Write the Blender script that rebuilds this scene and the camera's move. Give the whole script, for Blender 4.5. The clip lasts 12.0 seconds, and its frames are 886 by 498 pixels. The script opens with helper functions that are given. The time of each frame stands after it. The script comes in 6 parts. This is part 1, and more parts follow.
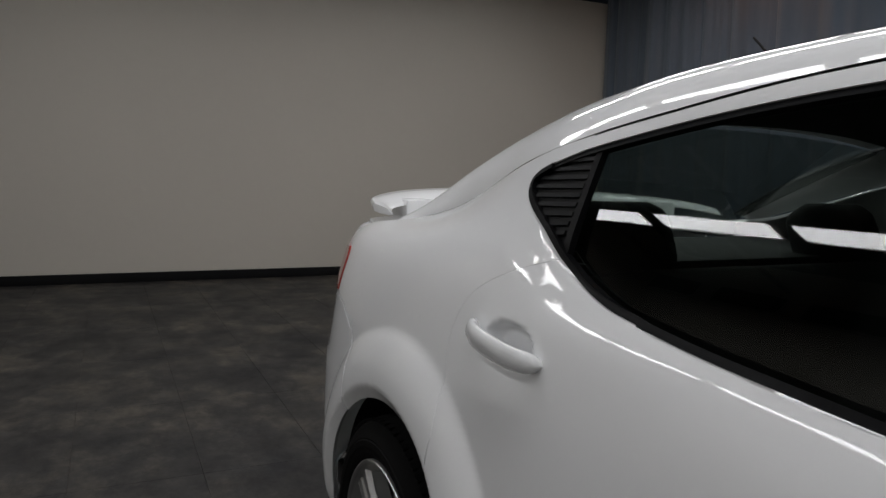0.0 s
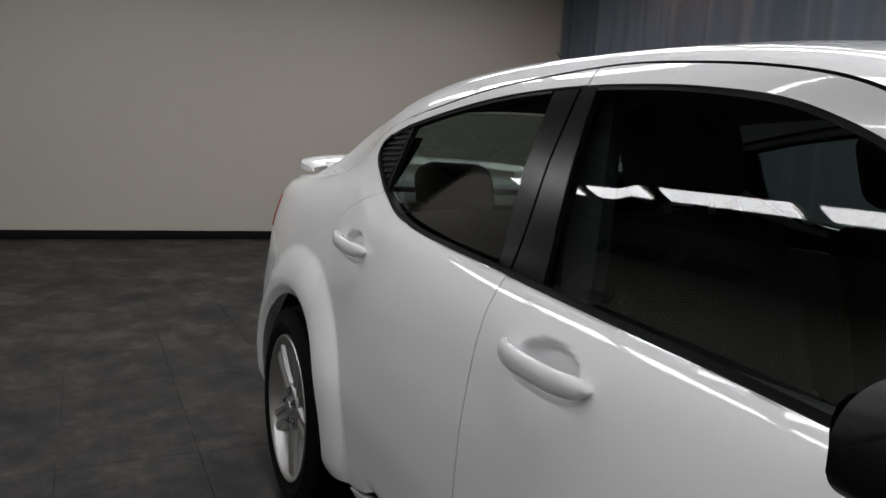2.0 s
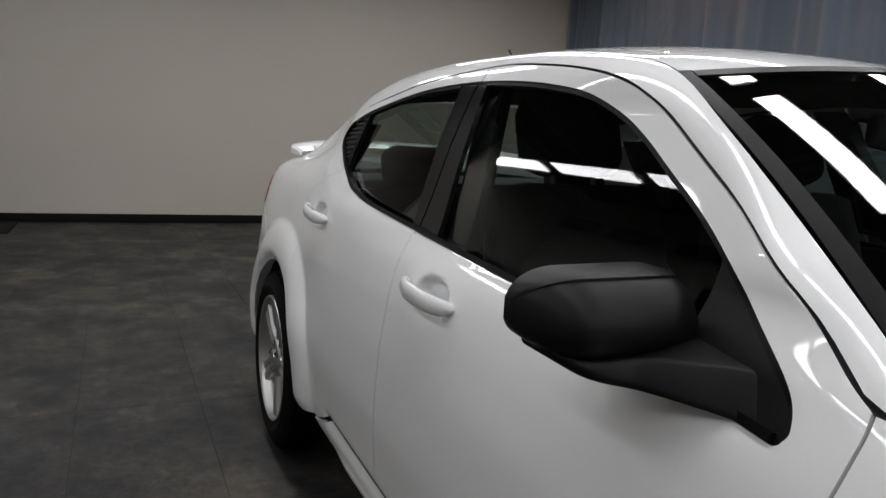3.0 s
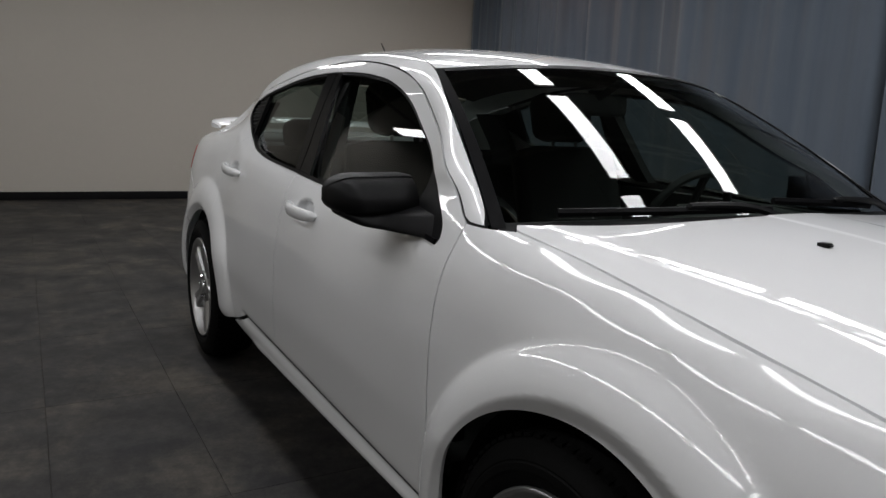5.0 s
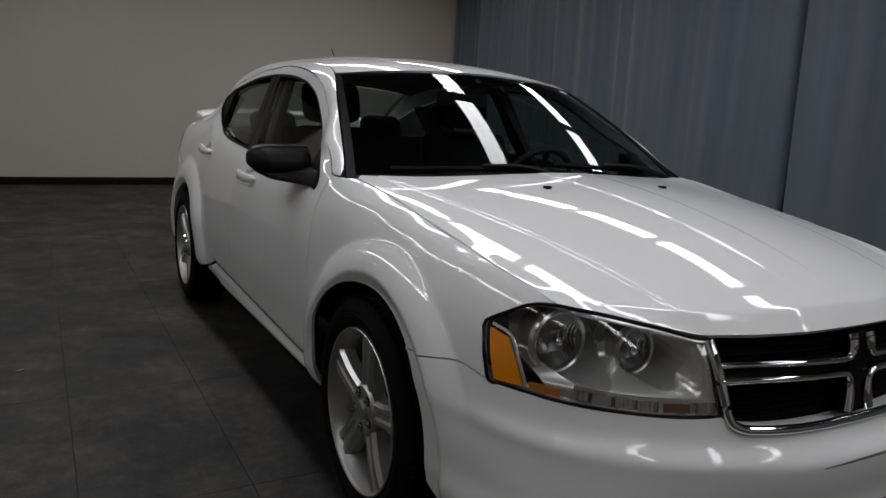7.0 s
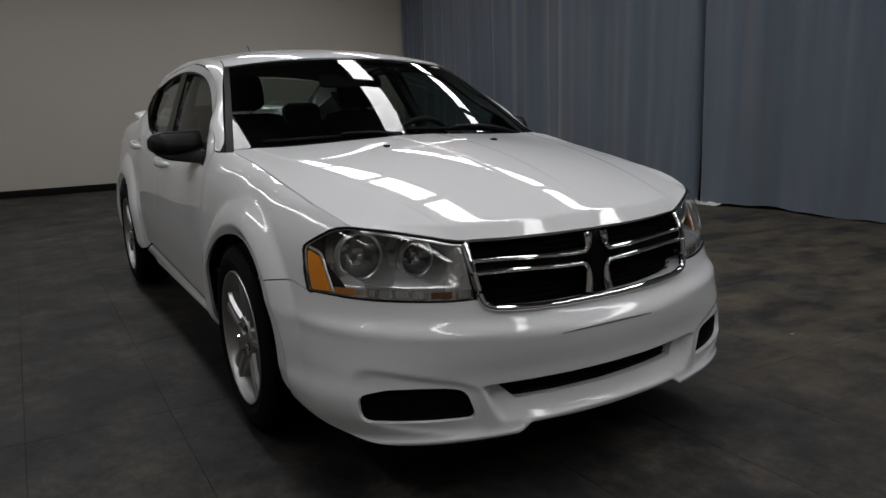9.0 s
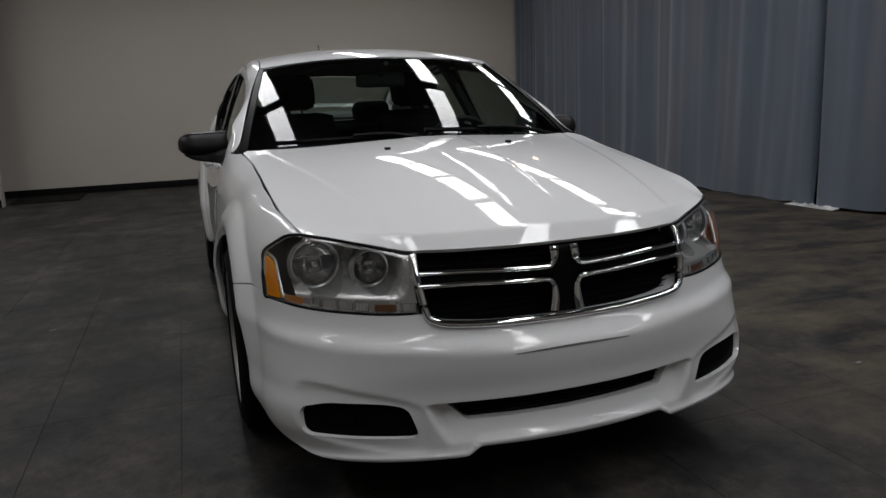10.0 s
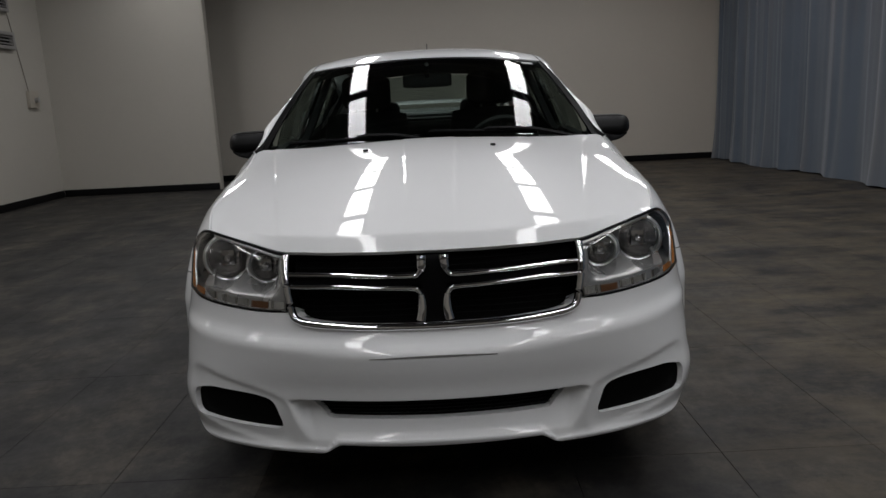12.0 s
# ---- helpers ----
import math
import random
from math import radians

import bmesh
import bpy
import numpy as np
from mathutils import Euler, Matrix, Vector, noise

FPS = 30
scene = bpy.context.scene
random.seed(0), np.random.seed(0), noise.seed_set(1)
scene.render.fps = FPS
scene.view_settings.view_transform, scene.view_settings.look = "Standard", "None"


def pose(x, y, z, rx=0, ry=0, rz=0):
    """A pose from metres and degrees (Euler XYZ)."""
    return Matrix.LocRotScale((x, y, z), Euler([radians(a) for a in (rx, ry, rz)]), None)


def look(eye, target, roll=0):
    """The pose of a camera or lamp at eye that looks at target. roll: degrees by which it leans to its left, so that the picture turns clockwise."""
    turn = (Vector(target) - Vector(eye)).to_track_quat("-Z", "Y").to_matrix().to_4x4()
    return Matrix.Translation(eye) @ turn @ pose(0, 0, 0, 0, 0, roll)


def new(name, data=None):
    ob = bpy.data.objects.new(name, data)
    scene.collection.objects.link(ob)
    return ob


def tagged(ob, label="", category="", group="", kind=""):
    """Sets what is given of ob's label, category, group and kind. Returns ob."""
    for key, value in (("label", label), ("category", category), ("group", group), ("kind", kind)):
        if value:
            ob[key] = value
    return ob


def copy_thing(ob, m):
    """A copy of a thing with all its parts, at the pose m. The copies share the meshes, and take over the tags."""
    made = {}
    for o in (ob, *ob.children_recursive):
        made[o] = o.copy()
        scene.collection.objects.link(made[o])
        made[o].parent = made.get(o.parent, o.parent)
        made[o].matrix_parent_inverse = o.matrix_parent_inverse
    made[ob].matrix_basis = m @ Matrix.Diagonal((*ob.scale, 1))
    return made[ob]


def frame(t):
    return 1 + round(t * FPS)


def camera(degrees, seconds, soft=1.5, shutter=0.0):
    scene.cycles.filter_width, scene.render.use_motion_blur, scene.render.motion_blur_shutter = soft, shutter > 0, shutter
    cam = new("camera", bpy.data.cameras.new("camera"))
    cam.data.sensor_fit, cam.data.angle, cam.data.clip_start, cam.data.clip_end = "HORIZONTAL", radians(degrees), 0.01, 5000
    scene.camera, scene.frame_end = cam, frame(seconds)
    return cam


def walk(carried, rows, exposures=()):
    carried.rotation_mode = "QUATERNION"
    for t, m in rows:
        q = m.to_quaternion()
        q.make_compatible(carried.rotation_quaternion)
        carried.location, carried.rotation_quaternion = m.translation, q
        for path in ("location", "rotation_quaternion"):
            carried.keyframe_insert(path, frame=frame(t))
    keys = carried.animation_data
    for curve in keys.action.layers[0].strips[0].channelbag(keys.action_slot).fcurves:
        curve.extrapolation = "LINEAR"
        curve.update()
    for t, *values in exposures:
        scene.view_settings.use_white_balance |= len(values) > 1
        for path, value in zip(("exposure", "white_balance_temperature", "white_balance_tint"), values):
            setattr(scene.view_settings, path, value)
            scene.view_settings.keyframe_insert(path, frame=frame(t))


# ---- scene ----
cam = camera(62.9, 12.0)
PATH = [
    (0, (-1.41, -0.076, 1.229), (-0.57, 1.728, 1.026), 1.5),
    (0.5, (-1.387, -0.268, 1.225), (-0.552, 1.541, 1.044), 2.3),
    (1, (-1.356, -0.489, 1.226), (-0.604, 1.354, 1.033), 2.2),
    (1.5, (-1.404, -0.687, 1.212), (-0.595, 1.133, 1.031), 2.9),
    (2, (-1.464, -0.917, 1.209), (-0.581, 0.858, 0.948), 3.3),
    (2.5, (-1.422, -1.142, 1.202), (-0.558, 0.645, 0.951), 3.4),
    (3, (-1.415, -1.348, 1.206), (-0.59, 0.451, 0.912), 3.3),
    (3.5, (-1.497, -1.574, 1.207), (-0.559, 0.17, 0.929), 2.6),
    (5.5, (-1.615, -2.449, 1.183), (-0.621, -0.75, 0.827), 2.9),
    (6, (-1.644, -2.671, 1.188), (-0.649, -0.974, 0.829), 3.2),
    (6.5, (-1.631, -2.936, 1.186), (-0.656, -1.226, 0.832), 3.5),
    (8.5, (-1.641, -3.843, 1.169), (-0.663, -2.14, 0.792), -0.7),
    (9, (-1.464, -3.908, 1.139), (-0.483, -2.21, 0.746), -1.9),
    (9.5, (-1.218, -3.929, 1.152), (-0.372, -2.164, 0.745), -1.5),
    (10, (-0.959, -4.03, 1.148), (-0.315, -2.179, 0.752), -2.3),
    (10.5, (-0.717, -4.152, 1.155), (-0.217, -2.258, 0.751), -2.8),
    (11, (-0.488, -4.129, 1.13), (-0.126, -2.205, 0.72), -2.4),
    (11.5, (-0.254, -4.128, 1.15), (-0.097, -2.179, 0.732), -2.6),
    (12, (0.021, -4.221, 1.156), (0.03, -2.261, 0.76), -2.8),
]
EXPOSURES = [(0, 0.08), (0.5, 0.08), (1.0, 0.27), (1.5, 0.42), (2.0, 0.42), (2.5, 0.45), (3.0, 0.52), (3.5, 0.55), (5.5, 0.04), (6.5, -0.19), (8.5, -0.17), (9.5, -0.14), (10.5, -0.14), (12, -0.10)]
walk(cam, [(t, look(eye, target, roll)) for t, eye, target, roll in PATH], EXPOSURES)

# ---- world and light ----
world = bpy.data.worlds.new("hall_dark")
scene.world = world
world.use_nodes = True
world.node_tree.nodes["Background"].inputs["Color"].default_value = (0.035, 0.04, 0.05, 1)
world.node_tree.nodes["Background"].inputs["Strength"].default_value = 0.05
TUBE_STRENGTH = 10.6

# ---- materials ----


def material(name, base, rough=0.5, metal=0.0, coat=0.0, var=0.0, scale=8.0, bump=0.0, bump_scale=60.0, spec=0.5, fine=0.0, fine_scale=90.0, coat_rough=0.03):
    """A principled material with two scales of colour variation and fine relief."""
    m = bpy.data.materials.new(name)
    m.use_nodes = True
    nt = m.node_tree
    n, l = nt.nodes, nt.links
    b = n["Principled BSDF"]
    b.inputs["Base Color"].default_value = (*base, 1)
    b.inputs["Roughness"].default_value = rough
    b.inputs["Metallic"].default_value = metal
    b.inputs["Coat Weight"].default_value = coat
    b.inputs["Coat Roughness"].default_value = coat_rough
    b.inputs["Specular IOR Level"].default_value = spec
    if var or fine or bump:
        tc = n.new("ShaderNodeTexCoord")
    if var or fine:
        big = n.new("ShaderNodeTexNoise")
        big.inputs["Scale"].default_value = scale
        big.inputs["Detail"].default_value = 5
        l.new(tc.outputs["Object"], big.inputs["Vector"])
        small = n.new("ShaderNodeTexNoise")
        small.inputs["Scale"].default_value = fine_scale
        small.inputs["Detail"].default_value = 3
        l.new(tc.outputs["Object"], small.inputs["Vector"])
        m1 = n.new("ShaderNodeMapRange")
        m1.inputs["To Min"].default_value, m1.inputs["To Max"].default_value = 1 - var, 1 + var
        l.new(big.outputs["Fac"], m1.inputs["Value"])
        m2 = n.new("ShaderNodeMapRange")
        m2.inputs["To Min"].default_value, m2.inputs["To Max"].default_value = 1 - fine, 1 + fine
        l.new(small.outputs["Fac"], m2.inputs["Value"])
        mul = n.new("ShaderNodeMath")
        mul.operation = "MULTIPLY"
        l.new(m1.outputs[0], mul.inputs[0])
        l.new(m2.outputs[0], mul.inputs[1])
        sc = n.new("ShaderNodeVectorMath")
        sc.operation = "SCALE"
        sc.inputs[0].default_value = base
        l.new(mul.outputs[0], sc.inputs["Scale"])
        l.new(sc.outputs[0], b.inputs["Base Color"])
        r = n.new("ShaderNodeMapRange")
        r.inputs["To Min"].default_value, r.inputs["To Max"].default_value = max(rough - 0.6 * var * rough, 0.02), min(rough + 0.6 * var * rough, 1)
        l.new(big.outputs["Fac"], r.inputs["Value"])
        l.new(r.outputs[0], b.inputs["Roughness"])
    if bump:
        bn = n.new("ShaderNodeTexNoise")
        bn.inputs["Scale"].default_value = bump_scale
        bn.inputs["Detail"].default_value = 4
        l.new(tc.outputs["Object"], bn.inputs["Vector"])
        bp = n.new("ShaderNodeBump")
        bp.inputs["Strength"].default_value = bump
        bp.inputs["Distance"].default_value = 0.002
        l.new(bn.outputs["Fac"], bp.inputs["Height"])
        l.new(bp.outputs[0], b.inputs["Normal"])
    return m


def clear(name, tint, gloss=1.0, rough=0.005):
    """Thin glass: tinted see-through with a mirror-like surface gloss."""
    m = bpy.data.materials.new(name)
    m.use_nodes = True
    nt = m.node_tree
    n, l = nt.nodes, nt.links
    n.remove(n["Principled BSDF"])
    t = n.new("ShaderNodeBsdfTransparent")
    t.inputs["Color"].default_value = (*tint, 1)
    g = n.new("ShaderNodeBsdfGlossy")
    g.inputs["Roughness"].default_value = rough
    g.inputs["Color"].default_value = (gloss, gloss, gloss, 1)
    lw = n.new("ShaderNodeLayerWeight")
    lw.inputs["Blend"].default_value = 0.5
    pw = n.new("ShaderNodeMath")
    pw.operation = "POWER"
    pw.inputs[1].default_value = 5.0
    l.new(lw.outputs["Facing"], pw.inputs[0])
    f = n.new("ShaderNodeMapRange")
    f.inputs["To Min"].default_value = 0.045
    l.new(pw.outputs[0], f.inputs["Value"])
    mix = n.new("ShaderNodeMixShader")
    l.new(f.outputs[0], mix.inputs[0])
    l.new(t.outputs[0], mix.inputs[1])
    l.new(g.outputs[0], mix.inputs[2])
    l.new(mix.outputs[0], n["Material Output"].inputs["Surface"])
    return m


def glow(name, colour, strength):
    m = bpy.data.materials.new(name)
    m.use_nodes = True
    b = m.node_tree.nodes["Principled BSDF"]
    b.inputs["Base Color"].default_value = (0.8, 0.8, 0.8, 1)
    b.inputs["Emission Color"].default_value = (*colour, 1)
    b.inputs["Emission Strength"].default_value = strength
    return m


PAINT = material("white_car_paint", (0.82, 0.825, 0.83), 0.4, coat=1.0, spec=0.04, var=0.012, scale=3, fine=0.01, fine_scale=300, coat_rough=0.02)
GAP = material("black_gap", (0.006, 0.006, 0.006), 0.8)
TRIM = material("black_trim_gloss", (0.004, 0.004, 0.0045), 0.35, spec=0.08, var=0.15, scale=9)
PILLAR = material("black_pillar_film", (0.004, 0.004, 0.0045), 0.2, spec=0.2, var=0.2, scale=14)
PLASTIC = material("black_grained_plastic", (0.0055, 0.0055, 0.006), 0.42, spec=0.15, var=0.2, scale=9, bump=0.15, bump_scale=700, fine=0.15, fine_scale=500)
RUBBER = material("tyre_rubber", (0.0045, 0.0045, 0.0045), 0.8, spec=0.1, var=0.25, scale=10, bump=0.3, bump_scale=260, fine=0.1)
ALLOY = material("silver_alloy_paint", (0.50, 0.50, 0.495), 0.36, metal=0.85, var=0.06, scale=12, fine=0.03, fine_scale=250)
ALLOY_CUT = material("bright_machined_alloy", (0.6, 0.6, 0.6), 0.34, metal=1.0, var=0.05, scale=16)
CHROME = material("chrome", (0.82, 0.82, 0.83), 0.05, metal=1.0, var=0.03, scale=20)
CHROME_DULL = material("satin_reflector", (0.75, 0.76, 0.77), 0.3, metal=1.0, var=0.08, scale=20)
REFLECTOR = material("bright_reflector", (0.85, 0.85, 0.86), 0.13, metal=1.0, var=0.05, scale=40)
CHROME_DARK = material("dark_chrome", (0.42, 0.42, 0.43), 0.12, metal=1.0, var=0.08, scale=30)
LAMP_GREY = material("lamp_housing_grey", (0.50, 0.50, 0.50), 0.27, metal=0.6, var=0.1, scale=16)
AMBER = material("amber_reflector", (1.0, 0.33, 0.002), 0.3, coat=0.0, spec=0.3, var=0.12, scale=60, bump=0.6, bump_scale=420)
AMBER_DULL = material("brown_amber_lens", (0.12, 0.048, 0.014), 0.3, coat=0.4, var=0.15, scale=60, bump=0.6, bump_scale=420)
AMBER_MID = material("mid_amber_lens", (0.5, 0.17, 0.018), 0.3, coat=0.4, var=0.15, scale=60, bump=0.6, bump_scale=420)
LENS_WARM = material("warm_grey_lens", (0.30, 0.255, 0.21), 0.3, coat=0.5, var=0.2, scale=50, bump=0.5, bump_scale=300)
RED = material("red_lens", (0.42, 0.03, 0.02), 0.2, coat=0.8, var=0.1, scale=30)
GLASS_SIDE = clear("tinted_side_glass", (0.45, 0.5, 0.475))
GLASS_WIND = clear("windscreen_glass", (0.5, 0.56, 0.53))
GLASS_LAMP = clear("clear_lamp_cover", (0.95, 0.95, 0.94), 0.9)
FABRIC = material("charcoal_seat_cloth", (0.026, 0.026, 0.025), 0.9, var=0.2, scale=12, bump=0.4, bump_scale=500, fine=0.2, fine_scale=400)
FABRIC_LIGHT = material("grey_seat_back", (0.09, 0.088, 0.082), 0.85, var=0.12, scale=9, bump=0.3, bump_scale=500)
DASH = material("dark_dashboard", (0.028, 0.028, 0.029), 0.65, var=0.15, scale=12, bump=0.3, bump_scale=500)
HEADLINER = material("grey_headliner", (0.09, 0.09, 0.085), 0.95, var=0.08, scale=7)
SILVER_TRIM = material("silver_trim", (0.45, 0.45, 0.46), 0.3, metal=0.8, var=0.05)
PAPER = material("printed_sticker", (0.55, 0.57, 0.55), 0.6, var=0.15, scale=60)
SCUFF = material("grey_scuff", (0.16, 0.155, 0.15), 0.6, var=0.4, scale=50)
WALL = material("painted_wall", (0.475, 0.442, 0.386), 0.75, var=0.045, scale=0.6, bump=0.25, bump_scale=45, fine=0.02, fine_scale=14)
WALL_WHITE = material("pale_painted_wall", (0.46, 0.435, 0.385), 0.7, var=0.05, scale=0.7, bump=0.25, bump_scale=45, fine=0.02, fine_scale=14)
BASEBOARD = material("black_vinyl_base", (0.006, 0.006, 0.0065), 0.6, spec=0.1, var=0.2, scale=5)
STEEL = material("painted_steel_truss", (0.23, 0.22, 0.2), 0.55, metal=0.3, var=0.15, scale=5)
DECK = material("dark_roof_deck", (0.09, 0.085, 0.08), 0.85, var=0.3, scale=2, bump=0.3, bump_scale=20)
FIXTURE = material("white_fixture_enamel", (0.7, 0.7, 0.68), 0.4, var=0.05)
TUBE = glow("lit_tube_diffuser", (0.98, 0.98, 1.0), TUBE_STRENGTH)
WARM = glow("lit_warm_bulb", (1.0, 0.5, 0.3), 160.0)
LOUVRE = material("grey_vent_metal", (0.33, 0.32, 0.31), 0.5, metal=0.4, var=0.15, scale=12)
HOLE = material("soft_black_plastic", (0.0025, 0.0025, 0.0025), 0.7, spec=0.06)
DARK = material("vent_dark", (0.01, 0.01, 0.01), 0.8)
MAT_RUBBER = material("black_mat_rubber", (0.007, 0.0065, 0.006), 0.75, spec=0.15, var=0.3, scale=6, bump=0.4, bump_scale=150)
CABLE = material("grey_cable", (0.3, 0.27, 0.24), 0.6, var=0.1)
PLASTIC_BEIGE = material("beige_switch_box", (0.42, 0.38, 0.32), 0.5, var=0.12, scale=20)
FILM = material("clear_plastic_sheet", (0.55, 0.55, 0.54), 0.18, coat=0.6, var=0.3, scale=14, bump=0.8, bump_scale=40)


def curtain_material():
    """Blue-grey cloth with faded upright streaks and faint brown stains."""
    m = material("blue_grey_curtain", (0.091, 0.113, 0.143), 0.85, var=0.16, scale=1.4, bump=0.35, bump_scale=520, fine=0.1, fine_scale=160)
    n, l = m.node_tree.nodes, m.node_tree.links
    b = n["Principled BSDF"]
    b.inputs["Sheen Weight"].default_value = 0.3
    tc = n.new("ShaderNodeTexCoord")
    cloth = b.inputs["Base Color"].links[0].from_socket
    for size, tint, amount, low in (((1, 2.6, 0.22), (0.125, 0.116, 0.112, 1), 0.5, 0.52), ((1, 5.0, 0.35), (0.060, 0.080, 0.108, 1), 0.55, 0.5)):
        mp = n.new("ShaderNodeMapping")
        mp.inputs["Scale"].default_value = size
        l.new(tc.outputs["Object"], mp.inputs["Vector"])
        t = n.new("ShaderNodeTexNoise")
        t.inputs["Scale"].default_value, t.inputs["Detail"].default_value = 1.3, 6
        l.new(mp.outputs[0], t.inputs["Vector"])
        r = n.new("ShaderNodeMapRange")
        r.inputs["From Min"].default_value, r.inputs["From Max"].default_value, r.inputs["To Max"].default_value = low, low + 0.2, amount
        l.new(t.outputs["Fac"], r.inputs["Value"])
        mix = n.new("ShaderNodeMix")
        mix.data_type = "RGBA"
        mix.inputs["B"].default_value = tint
        l.new(r.outputs[0], mix.inputs["Factor"])
        l.new(cloth, mix.inputs["A"])
        cloth = mix.outputs["Result"]
    l.new(cloth, b.inputs["Base Color"])
    return m


CURTAIN = curtain_material()


def floor_material():
    """Dark slate-look vinyl tile: mottled clouds, streaks, worn pale scuffs, a slight gloss."""
    m = bpy.data.materials.new("slate_vinyl_tile")
    m.use_nodes = True
    nt = m.node_tree
    n, l = nt.nodes, nt.links
    b = n["Principled BSDF"]
    geo = n.new("ShaderNodeNewGeometry")
    info = n.new("ShaderNodeObjectInfo")
    off = n.new("ShaderNodeVectorMath")
    off.operation = "MULTIPLY_ADD"
    comb = n.new("ShaderNodeCombineXYZ")
    l.new(info.outputs["Random"], comb.inputs[2])
    off.inputs[1].default_value = (0, 0, 0.06)
    l.new(comb.outputs[0], off.inputs[0])
    l.new(geo.outputs["Position"], off.inputs[2])
    stretch = n.new("ShaderNodeMapping")
    stretch.inputs["Scale"].default_value = (1.0, 0.8, 1.0)
    l.new(off.outputs[0], stretch.inputs["Vector"])

    def noise_tex(vec, scale, detail, rough=0.6):
        t = n.new("ShaderNodeTexNoise")
        t.inputs["Scale"].default_value, t.inputs["Detail"].default_value, t.inputs["Roughness"].default_value = scale, detail, rough
        l.new(vec, t.inputs["Vector"])
        return t.outputs["Fac"]

    def ramp(fac, *stops):
        r = n.new("ShaderNodeValToRGB")
        e = r.color_ramp.elements
        while len(e) < len(stops):
            e.new(0.5)
        for el, (p, c) in zip(e, stops):
            el.position, el.color = p, (*c, 1)
        l.new(fac, r.inputs[0])
        return r.outputs[0]

    clouds = ramp(noise_tex(stretch.outputs[0], 2.1, 10, 0.74), (0.38, (0.0105, 0.0105, 0.0122)), (0.5, (0.0245, 0.0236, 0.0232)), (0.62, (0.056, 0.050, 0.042)))
    grain = ramp(noise_tex(stretch.outputs[0], 9, 9, 0.8), (0.36, (0.45, 0.45, 0.48)), (0.64, (1.5, 1.47, 1.4)))
    streak = n.new("ShaderNodeMapping")
    streak.inputs["Scale"].default_value = (0.55, 1.3, 1)
    streak.inputs["Rotation"].default_value = (0, 0, 0.25)
    l.new(geo.outputs["Position"], streak.inputs["Vector"])
    worn = ramp(noise_tex(streak.outputs[0], 2.6, 11, 0.78), (0.42, (0, 0, 0)), (0.74, (1, 1, 1)))
    mul = n.new("ShaderNodeMix")
    mul.data_type, mul.blend_type = "RGBA", "MULTIPLY"
    mul.inputs["Factor"].default_value = 1.0
    l.new(clouds, mul.inputs["A"])
    l.new(grain, mul.inputs["B"])
    mix = n.new("ShaderNodeMix")
    mix.data_type = "RGBA"
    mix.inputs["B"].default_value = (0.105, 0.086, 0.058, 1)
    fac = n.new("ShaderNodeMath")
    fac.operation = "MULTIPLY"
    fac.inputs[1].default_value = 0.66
    # tan wear strengthens towards the far side, also standing in for more light there
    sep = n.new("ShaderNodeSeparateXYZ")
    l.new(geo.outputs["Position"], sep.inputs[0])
    far_lift = n.new("ShaderNodeMapRange")
    far_lift.interpolation_type = "SMOOTHSTEP"
    far_lift.inputs["From Min"].default_value, far_lift.inputs["From Max"].default_value = 0.3, 1.9
    far_lift.inputs["To Min"].default_value, far_lift.inputs["To Max"].default_value = 0.14, 1.9
    l.new(sep.outputs[0], far_lift.inputs["Value"])
    lifted_wear = n.new("ShaderNodeMath")
    lifted_wear.operation = "MULTIPLY"
    l.new(worn, lifted_wear.inputs[0])
    l.new(far_lift.outputs[0], lifted_wear.inputs[1])
    l.new(lifted_wear.outputs[0], fac.inputs[0])
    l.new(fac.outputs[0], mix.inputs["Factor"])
    l.new(mul.outputs["Result"], mix.inputs["A"])
    l.new(mix.outputs["Result"], b.inputs["Base Color"])
    rr = n.new("ShaderNodeMapRange")
    rr.inputs["To Min"].default_value, rr.inputs["To Max"].default_value = 0.42, 0.75
    l.new(noise_tex(geo.outputs["Position"], 3.1, 5), rr.inputs["Value"])
    l.new(rr.outputs[0], b.inputs["Roughness"])
    b.inputs["Specular IOR Level"].default_value = 0.27
    bp = n.new("ShaderNodeBump")
    bp.inputs["Strength"].default_value, bp.inputs["Distance"].default_value = 0.25, 0.002
    l.new(noise_tex(stretch.outputs[0], 40, 5), bp.inputs["Height"])
    l.new(bp.outputs[0], b.inputs["Normal"])
    return m


FLOOR = floor_material()
GROUT = material("tan_joint_filler", (0.05, 0.042, 0.033), 0.8, var=0.4, scale=3)

from mathutils.geometry import delaunay_2d_cdt

# ---- building tools ----


def link_mesh(name, me, mat, parent=None, label=""):
    ob = new(name, me)
    if mat:
        me.materials.append(mat)
    ob.parent = parent
    if label:
        tagged(ob, label)
    return ob


def part(name, bm, mat, parent=None, label="", smooth=40):
    """One bmesh as one mesh object under a thing or a part."""
    me = bpy.data.meshes.new(name)
    bmesh.ops.recalc_face_normals(bm, faces=bm.faces)
    bm.to_mesh(me)
    bm.free()
    if smooth:
        me.polygons.foreach_set("use_smooth", [True] * len(me.polygons))
        me.set_sharp_from_angle(angle=radians(smooth))
    return link_mesh(name, me, mat, parent, label)


def thing(name, label, category, group="", kind=""):
    return tagged(new(name), label, category, group, kind)


